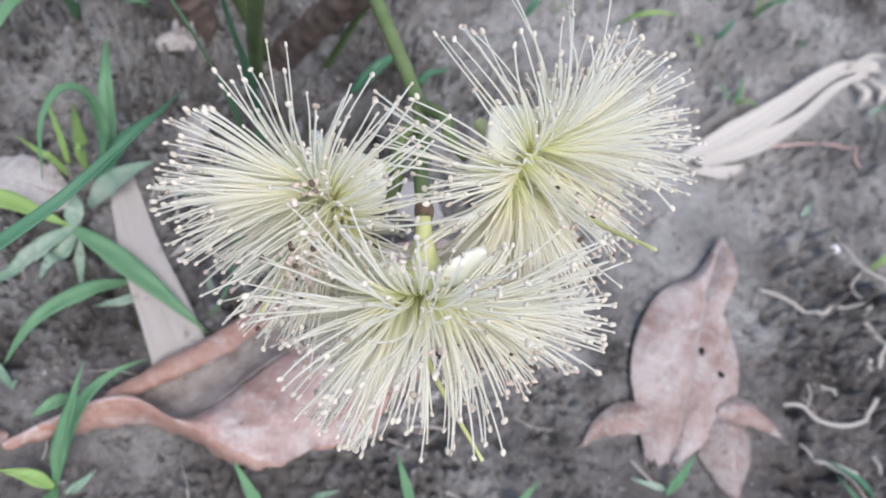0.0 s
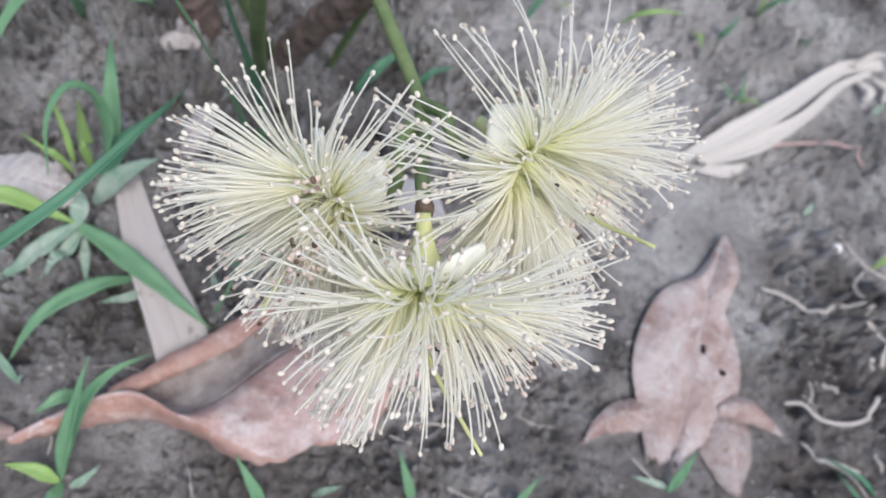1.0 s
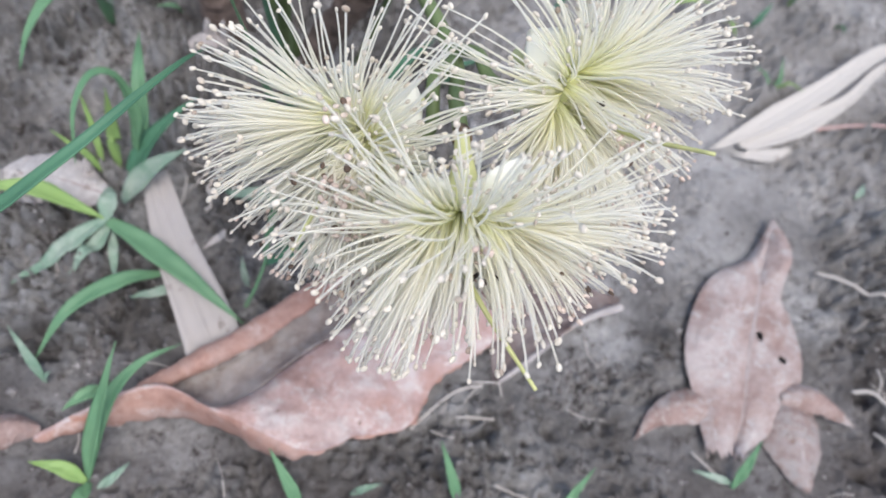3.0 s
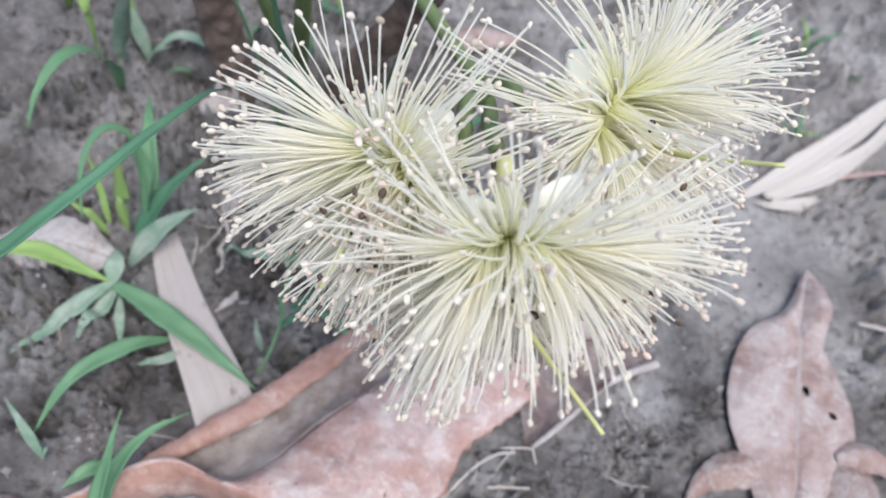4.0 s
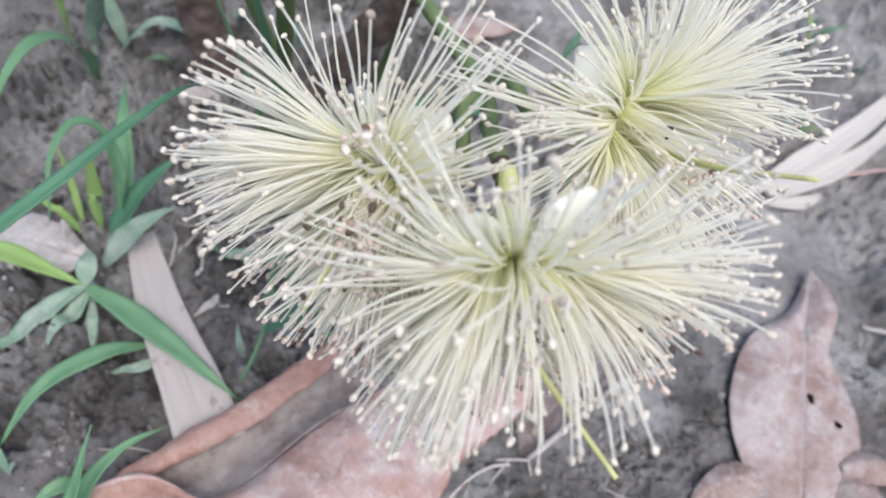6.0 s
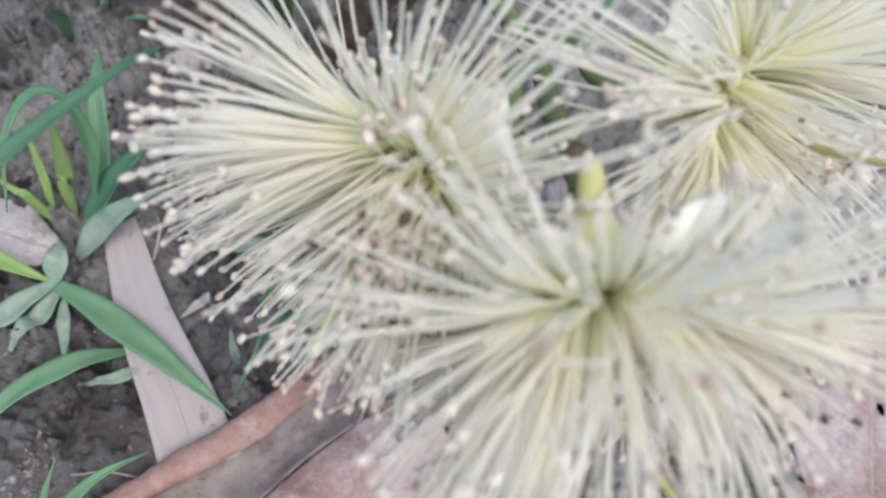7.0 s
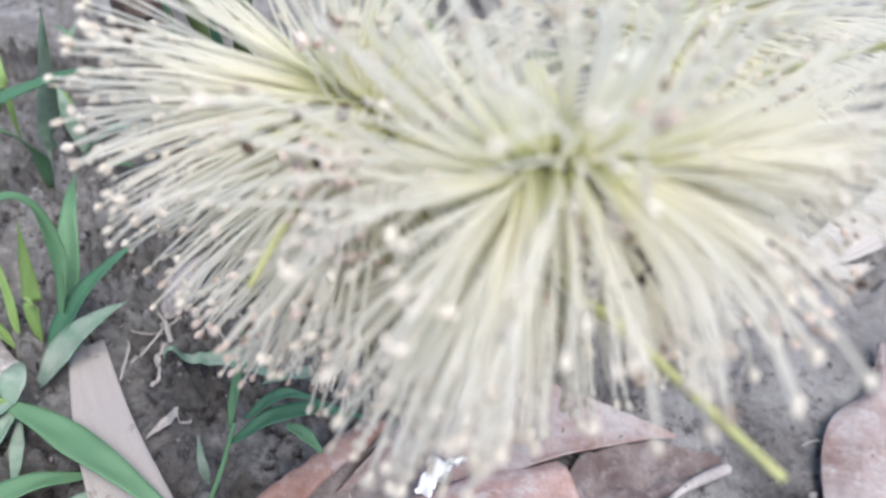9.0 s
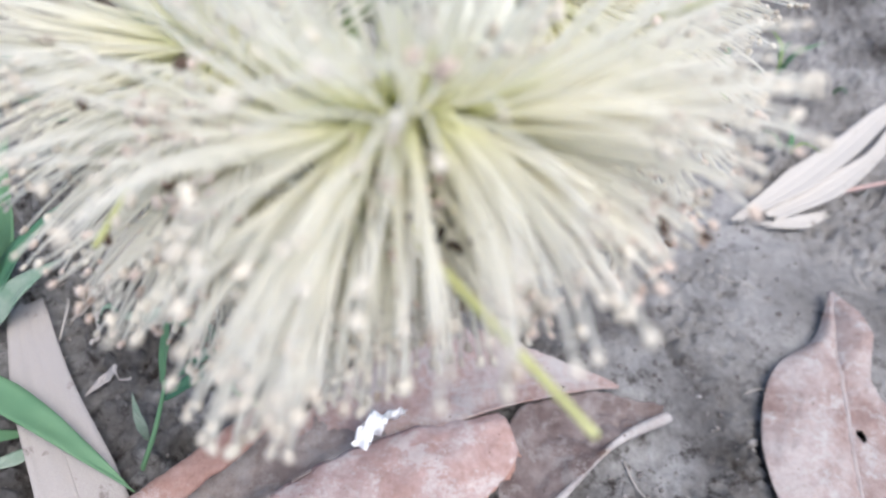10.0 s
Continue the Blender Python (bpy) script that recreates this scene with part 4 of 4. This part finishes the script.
    ob.parent = dry
    ob.matrix_parent_inverse = Matrix.Translation(-Vector(dry.location))


strand("dry_root", "pale bent dry root half buried in soil", "root", [(0.268, 0.127, 0.003), (0.281, 0.122, 0.006), (0.297, 0.1114, 0.008), (0.304, 0.1160, 0.009), (0.319, 0.1172, 0.010), (0.329, 0.1111, 0.009), (0.338, 0.0980, 0.008), (0.339, 0.085, 0.003)], 0.0010, 0.0015, STRAW, "dry roots", 40)
strand("dry_root", "short pale side root forking on soil", "root", [(0.338, 0.1414, 0.005), (0.327, 0.1316, 0.008), (0.331, 0.1185, 0.009), (0.326, 0.1125, 0.007)], 0.0009, 0.0012, STRAW, "dry roots")
strand("dry_root", "thin pale root running across soil", "root", [(0.3257, 0.1658, 0.004), (0.3371, 0.1449, 0.008), (0.3513, 0.1371, 0.008), (0.366, 0.132, 0.004)], 0.0007, 0.0010, STRAW, "dry roots")
strand("dry_root", "pale hooked dry root lying on soil", "root", [(0.271, 0.0622, 0.004), (0.282, 0.0619, 0.005), (0.2893, 0.0546, 0.006), (0.303, 0.0520, 0.006), (0.316, 0.0540, 0.006), (0.3223, 0.0604, 0.008), (0.3275, 0.0669, 0.009)], 0.0010, 0.0014, STRAW, "dry roots", 36)
for pts, r in (([(0.2888, 0.0745, 0.004), (0.288, 0.068, 0.006), (0.2863, 0.0621, 0.004)], 0.0007), ([(0.2967, 0.0733, 0.003), (0.302, 0.0712, 0.005), (0.3067, 0.0691, 0.003)], 0.0010), ([(0.3239, 0.0875, 0.004), (0.328, 0.0855, 0.006), (0.3323, 0.0831, 0.004)], 0.0012),
               ([(0.285, 0.0337, 0.003), (0.297, 0.0310, 0.006), (0.310, 0.0270, 0.004)], 0.0012), ([(0.278, 0.0423, 0.003), (0.281, 0.0385, 0.005), (0.285, 0.0345, 0.003)], 0.0007), ([(0.3211, 0.0361, 0.003), (0.323, 0.032, 0.006), (0.3255, 0.0273, 0.003)], 0.0010)):
    strand("dry_straw", "short thin pale straw lying on soil", "straw", pts, r, r * 0.8, STRAW, "loose straws", 12, 6)
v, f = crumb_geo(np.random.RandomState(8), np.array([0.3213, 0.1543, float(soil_height(0.3213, 0.1543)) + 0.0012]), 0.0028)
solo("pebble", mesh_from("pebble", v, f, [WEB]), "small rounded whitish pebble on soil", "pebble")
strand("dry_stalk", "reddish dry stalk lying on soil", "stalk", [(0.284, 0.219, 0.004), (0.315, 0.224, 0.007), (0.343, 0.226, 0.006), (0.357, 0.215, 0.003)], 0.0011, 0.0008, RED_STALK)
strand("dry_root", "knotted pale root fibre on soil", "root", [(-0.050, 0.167, 0.003), (-0.045, 0.156, 0.006), (-0.049, 0.150, 0.004), (-0.046, 0.143, 0.003), (-0.048, 0.136, 0.002)], 0.0010, 0.0008, STRAW, "dry roots")
for pts, r in (([(0.090, 0.061, 0.003), (0.083, 0.0612, 0.003), (0.076, 0.061, 0.003)], 0.0008), ([(0.082, 0.061, 0.003), (0.077, 0.056, 0.003), (0.073, 0.051, 0.002)], 0.0006),
               ([(0.069, 0.045, 0.002), (0.078, 0.0448, 0.003), (0.087, 0.0445, 0.002)], 0.0010), ([(0.058, 0.039, 0.002), (0.063, 0.037, 0.002), (0.068, 0.035, 0.002)], 0.0006),
               ([(0.0655, 0.056, 0.003), (0.0645, 0.050, 0.003), (0.062, 0.046, 0.002)], 0.0005), ([(0.090, 0.061, 0.003), (0.0905, 0.058, 0.002), (0.091, 0.055, 0.002)], 0.0007),
               ([(0.085, 0.016, 0.002), (0.095, 0.012, 0.003), (0.106, 0.006, 0.002)], 0.0009), ([(0.290, 0.033, 0.003), (0.305, 0.024, 0.005), (0.315, 0.012, 0.002)], 0.0009),
               ([(0.180, 0.032, 0.002), (0.186, 0.025, 0.004), (0.193, 0.020, 0.002)], 0.0008), ([(0.317, 0.315, 0.003), (0.319, 0.305, 0.012), (0.320, 0.298, 0.004)], 0.0012)):
    strand("dry_straw", "short thin pale straw lying on soil", "straw", pts, r * 0.72, r * 0.6, STRAW, "loose straws", 12, 6)
for pts in ([(-0.052, 0.172, 0.004), (-0.048, 0.163, 0.007), (-0.053, 0.155, 0.004), (-0.058, 0.148, 0.002)], [(-0.041, 0.170, 0.003), (-0.047, 0.164, 0.005), (-0.0435, 0.157, 0.003)],
            [(-0.061, 0.160, 0.002), (-0.0585, 0.152, 0.007), (-0.060, 0.141, 0.003)], [(-0.020, 0.168, 0.002), (-0.030, 0.171, 0.006), (-0.040, 0.167, 0.002)], [(-0.030, 0.160, 0.002), (-0.022, 0.157, 0.005), (-0.012, 0.160, 0.002)]):
    strand("dry_root", "thin tangled dry root fibre on soil", "root", pts, 0.0006, 0.0004, STRAW, "dry roots", 18, 6)
strand("dry_stalk", "thin pale dusty dry stalk beside a dry leaf", "stalk", [(0.0820, 0.0592, 0.003), (0.0738, 0.0580, 0.004), (0.0649, 0.0534, 0.004), (0.0565, 0.0462, 0.004), (0.0489, 0.0390, 0.003)], 0.0007, 0.0006, STRAW, n=30)
rng_s = np.random.RandomState(21)
for _ in range(46):
    x, y, a, L = rng_s.uniform(-0.13, 0.36), rng_s.uniform(0.0, 0.36), rng_s.uniform(0, 6.28), rng_s.uniform(0.003, 0.011)
    d = np.array([math.cos(a), math.sin(a), 0]) * L
    c = np.array([x, y, 0.0])
    strand("dry_straw", "short thin pale straw lying on soil", "straw", [c - d, c + np.array([d[1], -d[0], 0]) * 0.15, c + d], 0.0004, 0.0003, STRAW, "loose straws", 8, 5)


def web_scrap():
    g = []
    for i in range(14):
        u = i / 13
        row = []
        for j in range(8):
            v = j / 7 - 0.5
            w = 0.009 * math.sin(math.pi * (0.1 + 0.85 * u)) * (1 + 0.35 * math.sin(7 * u) + 0.3 * math.sin(19 * u + 2))
            row.append((0.040 + 0.016 * u + 0.003 * v, 0.0935 + 0.008 * u + w * v, 0.0155 + 0.003 * math.sin(3 * u + 4 * v) + 0.0016 * math.sin(17 * u + 9 * v) + 0.0012 * math.sin(31 * v + 23 * u)))
        g.append(row)
    solo("white_scrap", sheet_mesh("white_scrap", np.array(g), 0.0004, WEB), "crumpled white papery scrap resting on a dry leaf", "scrap")


web_scrap()


# ---- grass ----
def blade_mesh(pts, width, mat_, fold=0.25, twist=0.0, peak=0.35, thick=0.00028, blunt=0.25):
    """A tapered grass blade, creased along its middle."""
    nu, nv = 36, 7
    sp = spline(pts, nu)
    tang = np.gradient(sp, axis=0)
    grid = []
    for i in range(nu):
        u = i / (nu - 1)
        t = unit(tang[i])
        side = np.cross(t, (0, 0, 1))
        if np.linalg.norm(side) < 0.15:
            side = np.cross(t, (0, 1, 0.2))
        side = unit(side)
        nrm = np.cross(side, t)
        a = radians(twist) * (0.4 + 0.6 * u)
        side, nrm = side * math.cos(a) + nrm * math.sin(a), nrm * math.cos(a) - side * math.sin(a)
        w = width / 2 * ((blunt + (1 - blunt) * min(1, u / peak) ** 0.7) if u < peak else max(0.02, 1 - ((u - peak) / (1 - peak)) ** 1.4))
        grid.append([sp[i] + side * w * v + nrm * (fold * abs(v) * w + 0.0002 * math.sin(20 * u + 3 * v)) for v in np.linspace(-1, 1, nv)])
    grid = np.array(grid)
    outer = grid[nu // 4:]
    sunk = np.max(soil_height(outer[..., 0], outer[..., 1]) + 0.0008 - outer[..., 2], axis=1)
    outer[..., 2] += np.convolve(np.pad(np.maximum(sunk, 0), 2, mode="edge"), np.ones(5) / 5, mode="valid")[:, None]
    return sheet_mesh("blade", grid, thick, mat_)


def grass(label, base, blades, stems=(), name="grass_plant"):
    """blades: (points, width, material, fold, twist)."""
    t = thing(name, label, "grass", "grass plants", at=base)
    for pts, w, m, fold, twist in blades:
        under("blade", blade_mesh(pts, w, m, fold, twist), t)
    for pts, r, m in stems:
        v, f = tube_geo(spline(pts, 20), np.linspace(r, r * 0.7, 20), 8)
        under("stem", mesh_from("stem", v, f, [m]), t)
    return t


grass("tall clump of green and yellowing grass on soil", (-0.086, 0.155, 0), [
    ([(-0.084, 0.158, 0.0), (-0.078, 0.165, 0.035), (-0.082, 0.168, 0.060), (-0.0895, 0.1635, 0.067), (-0.0945, 0.150, 0.062), (-0.0935, 0.132, 0.050)], 0.0052, GREEN, 0.25, 0),
    ([(-0.082, 0.158, 0.0), (-0.079, 0.172, 0.025), (-0.080, 0.190, 0.040), (-0.084, 0.213, 0.036)], 0.009, GREEN, 0.3, 20),
    ([(-0.091, 0.160, 0.0), (-0.090, 0.164, 0.025), (-0.087, 0.166, 0.055)], 0.0065, GREEN_YELLOW, 0.3, 10),
    ([(-0.098, 0.160, 0.0), (-0.101, 0.170, 0.015), (-0.106, 0.181, 0.032)], 0.0032, GREEN_YELLOW, 0.3, 0),
    ([(-0.096, 0.156, 0.0), (-0.104, 0.159, 0.012), (-0.116, 0.163, 0.024)], 0.0036, GREEN_YELLOW, 0.3, 0),
    ([(-0.086, 0.150, 0.0), (-0.078, 0.158, 0.016), (-0.066, 0.168, 0.030), (-0.053, 0.178, 0.038)], 0.0125, GREEN_DARK, 0.35, 25),
    ([(-0.087, 0.142, 0.0), (-0.078, 0.148, 0.012), (-0.068, 0.152, 0.022), (-0.056, 0.155, 0.030)], 0.0105, GREEN_DUSTY, 0.3, -20),
])
grass("creeping grass with a long broad green blade over a dry strip", (-0.09, 0.127, 0), [
    ([(-0.130, 0.128, 0.034), (-0.114, 0.130, 0.030), (-0.103, 0.129, 0.022), (-0.088, 0.126, 0.012)], 0.0085, GREEN_YELLOW, 0.25, 0),
    ([(-0.090, 0.127, 0.012), (-0.075, 0.118, 0.013), (-0.052, 0.102, 0.012), (-0.026, 0.0825, 0.0075)], 0.0105, GREEN, 0.22, 10),
    ([(-0.088, 0.127, 0.013), (-0.099, 0.117, 0.012), (-0.110, 0.106, 0.007), (-0.124, 0.096, 0.003)], 0.0085, GREEN_DUSTY, 0.3, 0),
    ([(-0.087, 0.126, 0.011), (-0.093, 0.114, 0.008), (-0.101, 0.101, 0.003)], 0.0070, GREEN_DUSTY, 0.3, 0),
    ([(-0.089, 0.126, 0.012), (-0.088, 0.134, 0.018), (-0.090, 0.142, 0.014)], 0.0085, GREEN_DUSTY, 0.3, 0),
    ([(-0.063, 0.106, 0.003), (-0.078, 0.098, 0.012), (-0.096, 0.083, 0.014), (-0.108, 0.064, 0.004)], 0.0075, GREEN, 0.25, 0),
    ([(-0.056, 0.101, 0.003), (-0.065, 0.096, 0.004), (-0.077, 0.092, 0.002)], 0.0048, GREEN_DUSTY, 0.2, 0),
    ([(-0.087, 0.124, 0.006), (-0.085, 0.112, 0.004), (-0.083, 0.100, 0.002)], 0.0045, GREEN_DUSTY, 0.2, 0),
], [([(-0.091, 0.128, -0.002), (-0.090, 0.128, 0.006), (-0.088, 0.127, 0.012)], 0.0012, GREEN_DUSTY)])
grass("single long arching dark green grass blade", (-0.13, 0.035, 0), [
    ([(-0.130, 0.035, 0.0), (-0.120, 0.044, 0.070), (-0.0930, 0.0610, 0.122), (-0.0735, 0.0705, 0.140), (-0.0572, 0.0817, 0.150), (-0.0456, 0.0973, 0.151), (-0.0360, 0.1148, 0.146), (-0.0335, 0.1340, 0.128)], 0.0066, GREEN_DARK, 0.45, 0)])
grass("young bright green grass shoot with spreading blades", (-0.08, 0.017, 0), [
    ([(-0.080, 0.017, 0.0), (-0.076, 0.030, 0.020), (-0.071, 0.046, 0.036), (-0.067, 0.060, 0.047)], 0.0075, GREEN, 0.3, 30),
    ([(-0.079, 0.020, 0.003), (-0.074, 0.042, 0.018), (-0.063, 0.057, 0.026), (-0.0475, 0.0665, 0.026)], 0.0062, GREEN, 0.3, 0),
    ([(-0.080, 0.016, 0.002), (-0.088, 0.020, 0.009), (-0.100, 0.022, 0.010)], 0.0062, GREEN_YELLOW, 0.3, 0),
    ([(-0.079, 0.016, 0.0), (-0.081, 0.008, 0.006), (-0.086, 0.001, 0.004)], 0.006, GREEN, 0.3, 0),
    ([(-0.076, 0.014, 0.0), (-0.070, 0.017, 0.004), (-0.064, 0.023, 0.006)], 0.004, GREEN_DUSTY, 0.3, 0),
    ([(-0.078, 0.053, 0.003), (-0.085, 0.049, 0.008), (-0.093, 0.043, 0.006)], 0.006, GREEN, 0.3, 0),
])
grass("slender green grass shoot with thin leaves beside a dry leaf", (-0.027, 0.092, 0), [
    ([(-0.018, 0.104, 0.024), (-0.005, 0.108, 0.032), (0.010, 0.111, 0.031), (0.026, 0.111, 0.024)], 0.0058, GREEN_DARK, 0.3, 0),
    ([(-0.014, 0.110, 0.028), (-0.002, 0.112, 0.038), (0.011, 0.111, 0.034)], 0.0045, GREEN_DARK, 0.3, 0),
    ([(-0.002, 0.110, 0.024), (0.005, 0.109, 0.018), (0.011, 0.105, 0.012)], 0.0050, GREEN, 0.3, 0),
    ([(-0.018, 0.106, 0.030), (-0.0145, 0.114, 0.050), (-0.0125, 0.121, 0.066)], 0.0042, GREEN, 0.3, 40),
    ([(-0.026, 0.103, 0.0), (-0.0275, 0.105, 0.012), (-0.0280, 0.108, 0.022)], 0.0032, GREEN_DUSTY, 0.2, 0),
    ([(-0.008, 0.143, 0.004), (-0.026, 0.146, 0.010), (-0.046, 0.142, 0.002)], 0.0075, GREEN_DUSTY, 0.25, 0),
    ([(0.010, 0.142, 0.004), (0.000, 0.141, 0.008), (-0.012, 0.139, 0.003)], 0.006, GREEN_DUSTY, 0.25, 0),
    ([(-0.034, 0.125, 0.003), (-0.041, 0.124, 0.005), (-0.048, 0.119, 0.002)], 0.0042, STRIP, 0.2, 0),
], [([(-0.027, 0.092, -0.001), (-0.021, 0.098, 0.016), (-0.0165, 0.106, 0.032)], 0.0009, GREEN)])
for pts, w, m in (([(-0.1033, 0.0560, 0.0), (-0.1085, 0.0635, 0.010), (-0.1160, 0.0735, 0.018)], 0.0055, GREEN_DUSTY), ([(-0.1030, 0.0560, 0.0), (-0.1015, 0.0570, 0.006), (-0.1000, 0.0585, 0.007)], 0.0050, GREEN_DUSTY), ([(0.004, 0.006, 0.0), (-0.001, 0.014, 0.012), (-0.0095, 0.0265, 0.022)], 0.0075, GREEN), ([(0.070, 0.008, 0.0), (0.065, 0.017, 0.014), (0.0585, 0.030, 0.026)], 0.0068, GREEN),
                  ([(0.112, 0.001, 0.0), (0.118, 0.012, 0.014), (0.125, 0.021, 0.022)], 0.006, GREEN), ([(0.085, 0.004, 0.004), (0.100, 0.006, 0.008), (0.116, 0.006, 0.004)], 0.006, GREEN),
                  ([(0.199, 0.016, 0.0), (0.202, 0.024, 0.010), (0.206, 0.034, 0.020)], 0.0072, GREEN), ([(0.200, 0.018, 0.0), (0.190, 0.020, 0.004), (0.177, 0.023, 0.006)], 0.0050, GREEN_DUSTY),
                  ([(0.322, 0.014, 0.0), (0.305, 0.024, 0.010), (0.285, 0.034, 0.010)], 0.0042, GREEN_DARK), ([(0.316, 0.006, 0.0), (0.300, 0.016, 0.010), (0.290, 0.026, 0.012)], 0.0036, GREEN_DARK),
                  ([(0.024, 0.012, 0.0), (0.030, 0.014, 0.004), (0.037, 0.016, 0.004)], 0.0045, GREEN_DUSTY), ([(0.197, 0.297, 0.0), (0.206, 0.296, 0.014), (0.222, 0.297, 0.018), (0.236, 0.302, 0.012)], 0.0055, GREEN_YELLOW),
                  ([(0.268, 0.248, 0.0), (0.270, 0.250, 0.010), (0.268, 0.258, 0.020)], 0.0045, GREEN), ([(0.268, 0.247, 0.0), (0.274, 0.246, 0.012), (0.284, 0.243, 0.010)], 0.0035, GREEN_YELLOW), ([(0.266, 0.247, 0.0), (0.260, 0.250, 0.012), (0.253, 0.254, 0.014)], 0.0035, GREEN),
                  ([(0.300, 0.322, 0.0), (0.304, 0.322, 0.016), (0.318, 0.322, 0.024)], 0.006, GREEN), ([(0.299, 0.322, 0.0), (0.296, 0.326, 0.016), (0.290, 0.334, 0.024)], 0.005, GREEN_YELLOW), ([(0.247, 0.300, 0.0), (0.248, 0.292, 0.008), (0.247, 0.280, 0.010)], 0.006, GREEN_YELLOW),
                  ([(0.306, 0.176, 0.002), (0.310, 0.180, 0.004), (0.314, 0.186, 0.003)], 0.005, GREEN_DUSTY), ([(0.350, 0.146, 0.0), (0.356, 0.152, 0.008), (0.364, 0.160, 0.010)], 0.005, GREEN_YELLOW), ([(0.372, 0.254, 0.0), (0.378, 0.259, 0.004), (0.386, 0.262, 0.004)], 0.006, GREEN_DUSTY),
                  ([(0.033, 0.222, 0.0), (0.045, 0.231, 0.014), (0.060, 0.246, 0.016)], 0.010, GREEN_DARK), ([(0.066, 0.228, 0.0), (0.074, 0.234, 0.010), (0.088, 0.242, 0.008)], 0.006, GREEN_DARK), ([(0.135, 0.290, 0.0), (0.141, 0.298, 0.010), (0.148, 0.310, 0.010)], 0.006, GREEN_DARK)):
    base = (pts[0][0], pts[0][1], 0)
    grass("small green grass seedling on bare soil", base, [(pts, w * 0.72, m, 0.3, 10)], name="grass_seedling")
grass("blue-green grass clump with drooping blades behind flowers", (-0.1, 0.262, 0), [
    ([(-0.108, 0.245, 0.0), (-0.107, 0.2380, 0.024), (-0.1135, 0.2290, 0.042), (-0.1205, 0.2150, 0.049), (-0.1260, 0.1980, 0.046), (-0.1295, 0.1850, 0.036)], 0.0085, GREEN, 0.25, 0),
    ([(-0.108, 0.248, 0.0), (-0.1037, 0.2494, 0.030), (-0.093, 0.2358, 0.070), (-0.088, 0.232, 0.095)], 0.0085, GREEN_DUSTY, 0.3, 30),
    ([(-0.145, 0.300, 0.0), (-0.132, 0.277, 0.055), (-0.1200, 0.2550, 0.066), (-0.1126, 0.2410, 0.056), (-0.1136, 0.2440, 0.024)], 0.0090, GREEN_YELLOW, 0.3, 0),
    ([(-0.100, 0.262, 0.0), (-0.093, 0.262, 0.012), (-0.084, 0.259, 0.020)], 0.0050, GREEN_DUSTY, 0.3, 0),
    ([(-0.066, 0.275, 0.0), (-0.075, 0.274, 0.012), (-0.086, 0.271, 0.014), (-0.097, 0.264, 0.006)], 0.007, GREEN_DUSTY, 0.3, 0),
    ([(-0.098, 0.268, 0.0), (-0.106, 0.276, 0.025), (-0.112, 0.284, 0.03)], 0.008, GREEN_DUSTY, 0.3, 0),
])
grass("tall green grass stalks standing beside a woody stem", (-0.02, 0.2, 0), [
    ([(-0.014, 0.175, 0.0), (-0.020, 0.150, 0.09), (-0.027, 0.136, 0.150), (-0.036, 0.130, 0.19)], 0.0045, GREEN, 0.4, 20),
    ([(-0.010, 0.185, 0.0), (-0.016, 0.165, 0.09), (-0.021, 0.152, 0.145), (-0.026, 0.145, 0.19)], 0.0060, GREEN_DARK, 0.4, 20),
    ([(-0.012, 0.180, 0.0), (-0.012, 0.165, 0.04), (-0.010, 0.160, 0.075)], 0.0060, GREEN, 0.4, 20),
])
strand("plant_stalk", "upright olive green plant stalk on soil", "stalk", [(-0.016, 0.225, -0.003), (-0.0151, 0.1865, 0.077), (-0.0133, 0.1614, 0.1255), (-0.012, 0.148, 0.155), (-0.0105, 0.132, 0.188)], 0.0034, 0.0024, OLIVE, rest=False, sides=12)
strand("plant_stalk", "leaning olive green plant stalk on soil", "stalk", [(-0.012, 0.240, -0.003), (-0.026, 0.220, 0.07), (-0.036, 0.205, 0.12)], 0.0032, 0.0024, OLIVE, rest=False, sides=12)
strand("woody_stem", "brown woody stem base rising from soil", "stem", [(-0.008, 0.240, -0.01), (0.006, 0.228, 0.04), (0.024, 0.210, 0.095), (0.036, 0.200, 0.13)], 0.0076, 0.0068, BARK, rest=False, n=60, sides=40, rugged=0.0016)
strand("woody_stem", "dark brown woody stem base rising from soil", "stem", [(-0.050, 0.252, -0.01), (-0.0550, 0.249, 0.04), (-0.0570, 0.242, 0.085), (-0.058, 0.238, 0.11)], 0.0105, 0.0092, BARK, rest=False, n=60, sides=40, rugged=0.0018)
strand("green_twig", "thin green twig leaning beside a woody stem", "twig", [(0.018, 0.236, -0.003), (0.026, 0.228, 0.045), (0.034, 0.214, 0.10), (0.038, 0.206, 0.13)], 0.0020, 0.0016, OLIVE, rest=False, sides=10)
rng_g = np.random.RandomState(33)
for _ in range(34):
    far = rng_g.rand() < 0.7
    x, y = (rng_g.uniform(0.10, 0.42), rng_g.uniform(0.26, 0.42)) if far else (rng_g.uniform(-0.13, 0.02), rng_g.uniform(0.25, 0.38))
    a, L, h = rng_g.uniform(0, 6.28), rng_g.uniform(0.006, 0.018), rng_g.uniform(0.004, 0.018)
    tip = (x + L * math.cos(a), y + L * math.sin(a), h)
    pts = [(x, y, -0.001), (x + 0.35 * L * math.cos(a), y + 0.35 * L * math.sin(a), h * 0.8), tip]
    grass("small green grass seedling on bare soil", (x, y, 0), [(pts, rng_g.uniform(0.002, 0.0048), (GREEN, GREEN_YELLOW, GREEN_DUSTY, GREEN_DARK)[rng_g.randint(4)], 0.3, 10)], name="grass_seedling")
